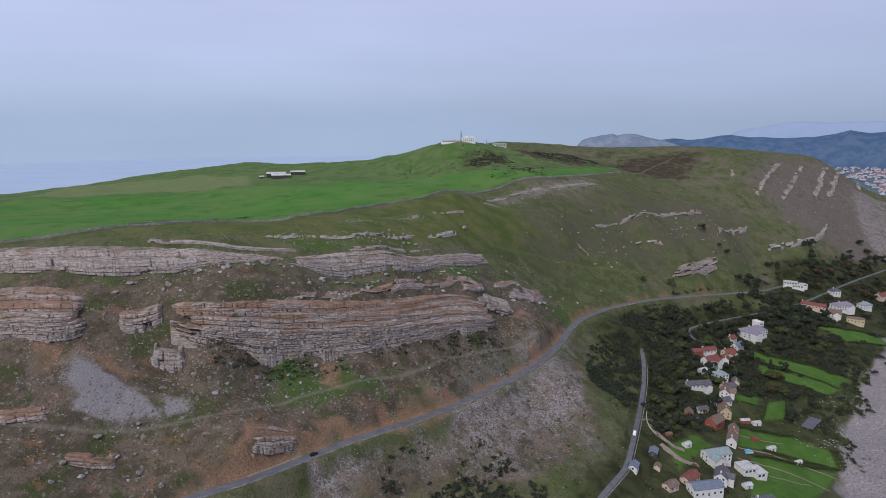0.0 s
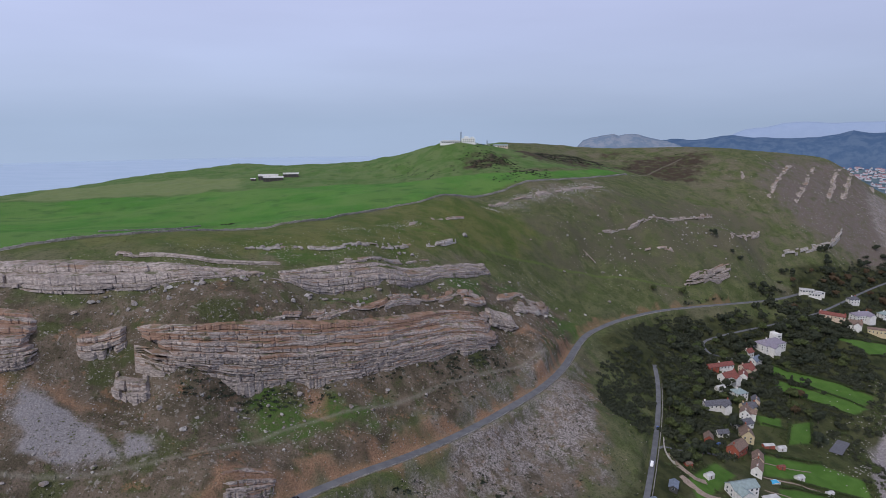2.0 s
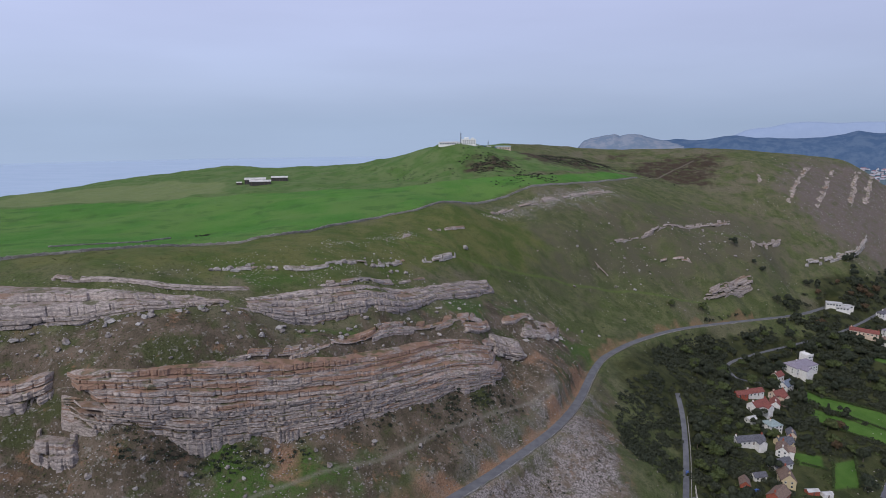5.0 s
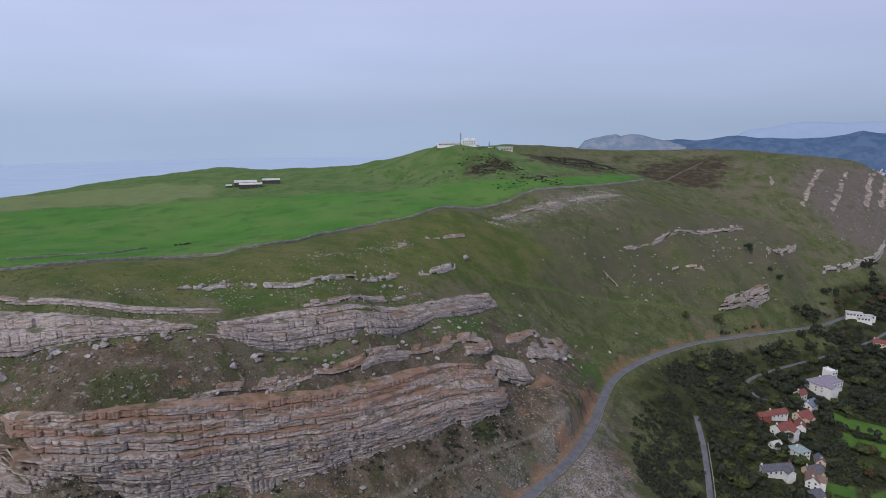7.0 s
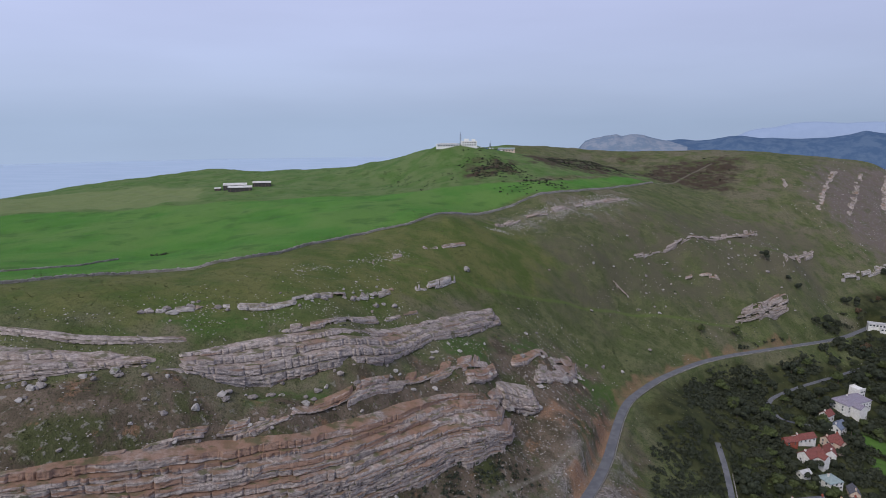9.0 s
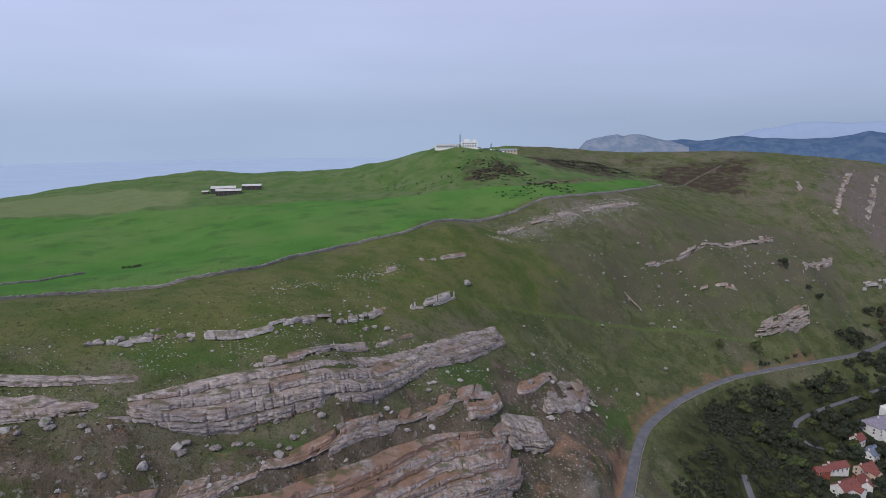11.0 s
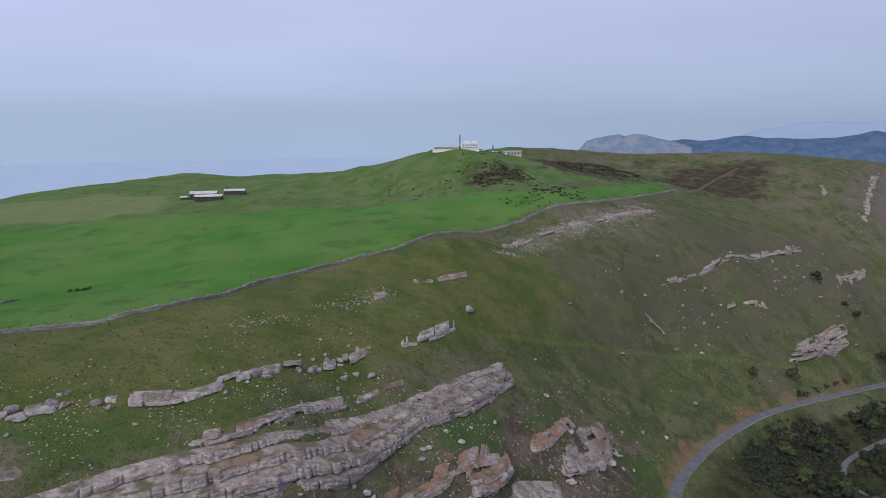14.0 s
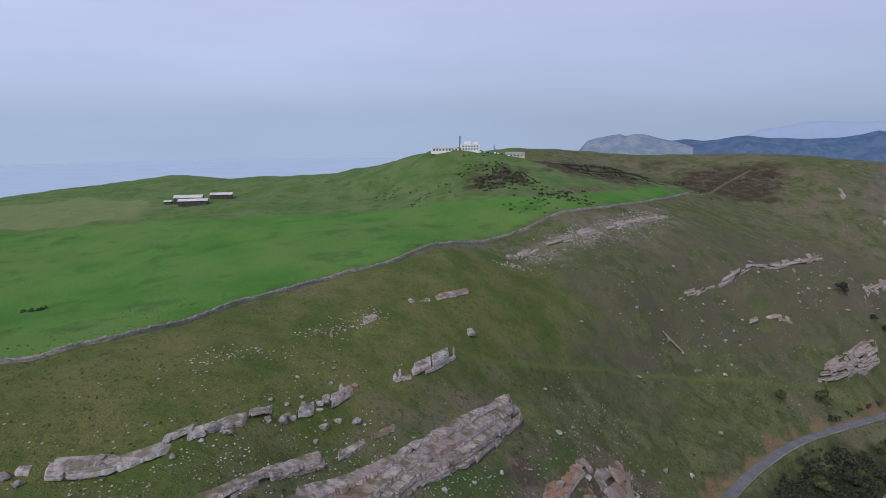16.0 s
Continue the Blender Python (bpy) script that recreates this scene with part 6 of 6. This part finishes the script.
def scrub(name, areas, label, mat, seed, leaf=0.5, per=26, keep_clear=True, top=400):
    """Countless low bushes in one mesh."""
    rng = np.random.default_rng(seed)
    V, F = [], []
    for (x0, y0), (x1, y1), width, count, lo, hi in areas:
        ln = math.hypot(x1 - x0, y1 - y0)
        t, w = rng.random(count), rng.normal(size=count) * width * 0.5
        xs, ys = x0 + (x1 - x0) * t - (y1 - y0) / ln * w, y0 + (y1 - y0) * t + (x1 - x0) / ln * w
        zs = ground_fast(xs, ys)
        bush = fbm(xs, ys, 16, 2, seed)
        dr = near_line(xs, ys, ROAD_C[::2])[0]
        dl = near_line(xs, ys, LANE_C[::2])[0]
        for x, y, z, b, r, l2 in zip(xs, ys, zs, bush, dr, dl):
            if r < 6.5 or l2 < 4 or b < -0.35 or z < 6 or z > top or (keep_clear and not clear_spot(x, y, 1.0)):
                continue
            s = rng.uniform(lo, hi)
            lobes = [((rng.normal() * s * 0.5, rng.normal() * s * 0.5, s * 0.25), (s * rng.uniform(0.5, 0.8), s * rng.uniform(0.4, 0.7))) for _ in range(3)]
            v, f = leaves(rng, lobes, per, leaf * s * 0.6)
            F.append(f + 4 * per * len(V))
            V.append(v + (x, y, z))
    return tagged(mesh_object(name, np.concatenate(V), np.concatenate(F).tolist(), mat), label, "bushes", kind="stuff")


scrub("gorse_scrub", [((150, 560), (330, 690), 40, 1500, 1.2, 2.8), ((122, 430), (180, 545), 30, 1100, 1.0, 2.4), ((440, 820), (620, 880), 60, 260, 1.5, 3.0), ((250, 530), (430, 690), 70, 420, 1.4, 3.0)],
      "dense dark scrub on the lower slopes", DARK_LEAF, 31, 0.42, 44, True, 66)
scrub("woodland", [((230, 570), (440, 710), 90, 1100, 2.6, 4.8), ((165, 430), (240, 590), 50, 800, 2.2, 3.8), ((380, 720), (700, 890), 100, 1000, 2.6, 5.0), ((270, 480), (400, 600), 75, 560, 2.0, 3.6), ((300, 420), (430, 590), 22, 160, 1.6, 3.0)],
      "dense dark canopy of mixed trees round the houses", DARK_LEAF, 37, 0.27, 110, True, 60)
scrub("hillside_bushes", [((-30, 285), (60, 320), 26, 420, 1.0, 2.5), ((-40, 305), (100, 400), 60, 620, 0.4, 1.0), ((-128, 318), (-70, 346), 7, 150, 0.6, 1.5), ((-70, 346), (40, 436), 8, 200, 0.6, 1.6), ((-10, 388), (45, 440), 16, 70, 0.7, 1.6),
                          ((100, 600), (300, 720), 60, 60, 0.5, 1.0), ((-60, 420), (50, 545), 14, 40, 0.5, 1.0)], "dark gorse bushes scattered over turf and talus", DARK_LEAF, 33, 0.5, 24, False)
scrub("heath_bushes", [((35, 900), (95, 925), 44, 260, 0.7, 1.9), ((150, 1005), (275, 1105), 14, 260, 0.8, 1.7), ((140, 1045), (240, 1120), 14, 220, 0.8, 1.7), ((165, 985), (280, 1060), 10, 150, 0.8, 1.5), ((95, 850), (145, 850), 34, 120, 0.8, 1.8),
                       ((-208, 606), (-196, 611), 4, 24, 0.5, 1.1), ((60, 800), (110, 850), 24, 30, 0.8, 1.6), ((-30, 880), (20, 890), 24, 50, 0.6, 1.4), ((300, 1060), (450, 1110), 70, 260, 0.6, 1.4), ((-60, 900), (-40, 960), 20, 40, 0.5, 1.2)],
      "dark gorse and heather bushes on the upland turf", DARK_LEAF, 39, 0.5, 24, False)
scrub("garden_shrubs", [((150, 390), (260, 560), 40, 620, 0.8, 1.9), ((130, 330), (200, 380), 26, 160, 0.8, 1.8), ((260, 440), (420, 590), 60, 300, 0.9, 2.0), ((190, 350), (300, 420), 40, 90, 0.6, 1.3), ((290, 400), (420, 570), 20, 160, 0.9, 1.8), ((280, 392), (310, 446), 8, 90, 1.0, 2.2), ((310, 446), (428, 580), 8, 200, 1.0, 2.4)],
      "mixed green garden shrubs and bluff thicket", MID_LEAF, 35, 0.5, 26)


TUSSOCK = leaf_material("dry_grass", (0.044, 0.056, 0.018), (0.110, 0.112, 0.044))
scrub("grass_tussocks", [((-190, 395), (20, 570), 120, 3500, 0.2, 0.45), ((30, 560), (380, 800), 150, 5000, 0.25, 0.7), ((-180, 280), (40, 430), 60, 3500, 0.2, 0.55)], "rough grass tussocks on the open hillside", TUSSOCK, 43, 0.9, 7, False)


def hedge(line, high, wide, label="clipped dark green hedge between lawns"):
    rng = np.random.default_rng(int(line[0][0]))
    p = resample(line, 0.8)
    V, F = [], []
    for x, y in p[:, :2]:
        z = height(x, y)
        v, f = leaves(rng, [((0, 0, high * 0.45), (wide * 0.7, high * 0.6))], 22, 0.38)
        F.append(f + 88 * len(V))
        V.append(v + (x, y, z))
    return tagged(mesh_object("hedge", np.concatenate(V), np.concatenate(F).tolist(), HEDGE_LEAF), label, "hedge", "garden hedges")


for line in ([(316, 604), (360, 582), (402, 563)], [(312, 580), (345, 560), (370, 533)], [(302, 551), (330, 535), (352, 520)], [(238, 413), (265, 413), (294, 409)], [(222, 444), (250, 443), (276, 441)],
             [(226, 404), (260, 406), (292, 410)], [(256, 486), (270, 481)], [(282, 493), (262, 461)], [(307, 506), (284, 466)], [(424, 663), (470, 670), (516, 675)], [(446, 636), (500, 647)]):
    hedge(line, 1.8, 1.2)

# gravel paths and the hard court
COURT = plain("hard_court", (0.10, 0.10, 0.115), 0.9)
GRAVEL = plain("garden_gravel", (0.22, 0.175, 0.14), 0.95, vary=0.2, size=1.0)


def strip(name, line, half, mat, label, category):
    p = resample(line, 2.0)[:, :2]
    q = np.c_[p, ground_fast(p[:, 0], p[:, 1]) + 0.12]
    return tagged(ribbon(name, q, half, mat, 0.05, label), "", category)


strip("garden_path", [(218, 412), (255, 409), (288, 402)], 0.9, GRAVEL, "straight gravel garden path", "path")
strip("garden_path", [(210, 395), (245, 392), (272, 385)], 0.7, GRAVEL, "gravel path across the lawn", "path")
strip("garden_path", [(222, 431), (245, 428), (262, 430)], 0.6, GRAVEL, "narrow curving garden path", "path")
strip("driveway", [(146, 412), (165, 418), (185, 428), (205, 430)], 1.6, asphalt_k.m, "asphalt drive from the lane to the houses", "driveway")
strip("driveway", [(150, 385), (160, 372), (172, 372)], 2.6, GRAVEL, "bare gravel drive beside the lane", "driveway")
strip("driveway", [(148, 405), (152, 396), (158, 388), (168, 387)], 2.6, GRAVEL, "pale gravel yard behind the garden wall", "driveway")
strip("garden_path", [(214, 380), (236, 378), (257, 383)], 0.6, GRAVEL, "straight pale path between lawns", "path")
strip("hard_court", [(293, 458), (318, 486)], 8.0, COURT, "dark grey hard tennis court among hedges", "court")
strip("layby", [(-96, 270), (-84, 281), (-74, 291)], 2.4, GRAVEL, "pale gravel layby beside the road", "layby")

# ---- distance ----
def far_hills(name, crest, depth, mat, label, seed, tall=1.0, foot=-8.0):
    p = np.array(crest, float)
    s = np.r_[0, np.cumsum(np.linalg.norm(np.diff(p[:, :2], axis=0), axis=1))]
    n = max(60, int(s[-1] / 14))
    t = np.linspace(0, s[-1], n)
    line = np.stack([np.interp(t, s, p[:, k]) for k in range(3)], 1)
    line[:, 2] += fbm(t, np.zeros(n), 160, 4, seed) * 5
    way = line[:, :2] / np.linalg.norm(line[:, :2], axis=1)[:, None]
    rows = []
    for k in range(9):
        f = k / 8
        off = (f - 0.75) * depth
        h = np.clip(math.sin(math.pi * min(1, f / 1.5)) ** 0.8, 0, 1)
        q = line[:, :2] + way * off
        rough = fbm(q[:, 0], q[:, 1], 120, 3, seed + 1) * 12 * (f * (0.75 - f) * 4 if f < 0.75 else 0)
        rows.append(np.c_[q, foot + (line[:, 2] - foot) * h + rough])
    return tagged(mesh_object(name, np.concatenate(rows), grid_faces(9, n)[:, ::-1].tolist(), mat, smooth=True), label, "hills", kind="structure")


# far land: the air's haze is painted straight into the base colours
def haze_painted_material(name, a, b):
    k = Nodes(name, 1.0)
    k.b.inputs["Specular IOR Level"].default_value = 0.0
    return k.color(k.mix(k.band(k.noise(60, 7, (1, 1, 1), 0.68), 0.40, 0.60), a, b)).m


# blues and greys below are painted haze, the ridge nearly horizon-coloured
far_hills("backdrop_headland", [(910, 4255, 78), (930, 4250, 108), (954, 4245, 137), (1005, 4232, 160), (1074, 4215, 175), (1143, 4196, 183), (1178, 4186, 172), (1228, 4171, 183), (1294, 4150, 180), (1361, 4128, 163), (1436, 4101, 146), (1555, 4056, 115)], 420, haze_painted_material("far_headland", (0.125, 0.168, 0.228), (0.185, 0.213, 0.260)), "limestone headland across the bay, painted grey-blue for haze", 3)
far_hills("backdrop_hills", [(1379, 4227, 116), (1444, 4205, 139), (1541, 4169, 151), (1621, 4138, 145), (1728, 4092, 153), (1816, 4053, 176), (1873, 4025, 180), (1987, 3969, 167), (2121, 3896, 163), (2271, 3807, 169), (2363, 3748, 186), (2429, 3704, 210), (2512, 3646, 201), (2655, 3538, 221), (2767, 3447, 208)], 500, haze_painted_material("far_hills", (0.054, 0.094, 0.164), (0.080, 0.122, 0.190)), "wooded hills beyond the bay, painted blue for haze", 5)
far_hills("backdrop_ridge", [(1830, 4205, 60), (1900, 4178, 165), (1995, 4133, 206), (2106, 4075, 232), (2186, 4031, 253), (2291, 3970, 260), (2439, 3877, 254), (2593, 3772, 260), (2820, 3599, 270)], 300, haze_painted_material("far_ridge", (0.235, 0.300, 0.415), (0.245, 0.310, 0.425)), "mountain ridge with haze painted into its pale colour", 7)
# low ground with the town behind the scarp, its blue cast painted haze
def town_ground():
    xs, ys = np.linspace(900, 3300, 70), np.linspace(1900, 3600, 40)
    x, y = np.meshgrid(xs, ys)
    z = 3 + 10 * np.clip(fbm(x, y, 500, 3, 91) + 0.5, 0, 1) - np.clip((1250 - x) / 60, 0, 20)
    return mesh_object("backdrop_plain", np.stack([x, y, z], -1).reshape(-1, 3), grid_faces(40, 70).tolist(), haze_painted_material("far_plain", (0.075, 0.115, 0.15), (0.11, 0.15, 0.16)), smooth=True)


tagged(town_ground(), "low coastal plain beyond the hill, blue-green with painted haze", "plain", kind="structure")


def town(name, areas, seed, label):
    rng = np.random.default_rng(seed)
    V, F, M = [], [], []
    for x0, y0, x1, y1, z0, count, size in areas:
        for _ in range(count):
            x, y, s, h = rng.uniform(x0, x1), rng.uniform(y0, y1), size * rng.uniform(0.6, 1.5), size * rng.uniform(0.45, 0.8)
            a = rng.uniform(0, 3.14)
            c, n = math.cos(a), math.sin(a)
            k = len(V)
            for px, py, pz in ((-1, -.6, 0), (1, -.6, 0), (1, .6, 0), (-1, .6, 0), (-1, -.6, 1), (1, -.6, 1), (1, .6, 1), (-1, .6, 1), (-1, 0, 1.7), (1, 0, 1.7)):
                V.append((x + (px * c - py * n) * s, y + (px * n + py * c) * s, z0 + pz * h))
            F += [(k, k + 1, k + 5, k + 4), (k + 1, k + 2, k + 6, k + 5), (k + 2, k + 3, k + 7, k + 6), (k + 3, k, k + 4, k + 7), (k + 5, k + 6, k + 9), (k + 7, k + 4, k + 8), (k + 4, k + 5, k + 9, k + 8), (k + 6, k + 7, k + 8, k + 9)]
            M += [0] * 6 + [1] * 2
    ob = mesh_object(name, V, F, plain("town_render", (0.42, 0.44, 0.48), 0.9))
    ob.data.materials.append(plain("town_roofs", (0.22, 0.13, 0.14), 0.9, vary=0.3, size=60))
    ob.data.polygons.foreach_set("material_index", M)
    return tagged(ob, label, "town", kind="stuff")


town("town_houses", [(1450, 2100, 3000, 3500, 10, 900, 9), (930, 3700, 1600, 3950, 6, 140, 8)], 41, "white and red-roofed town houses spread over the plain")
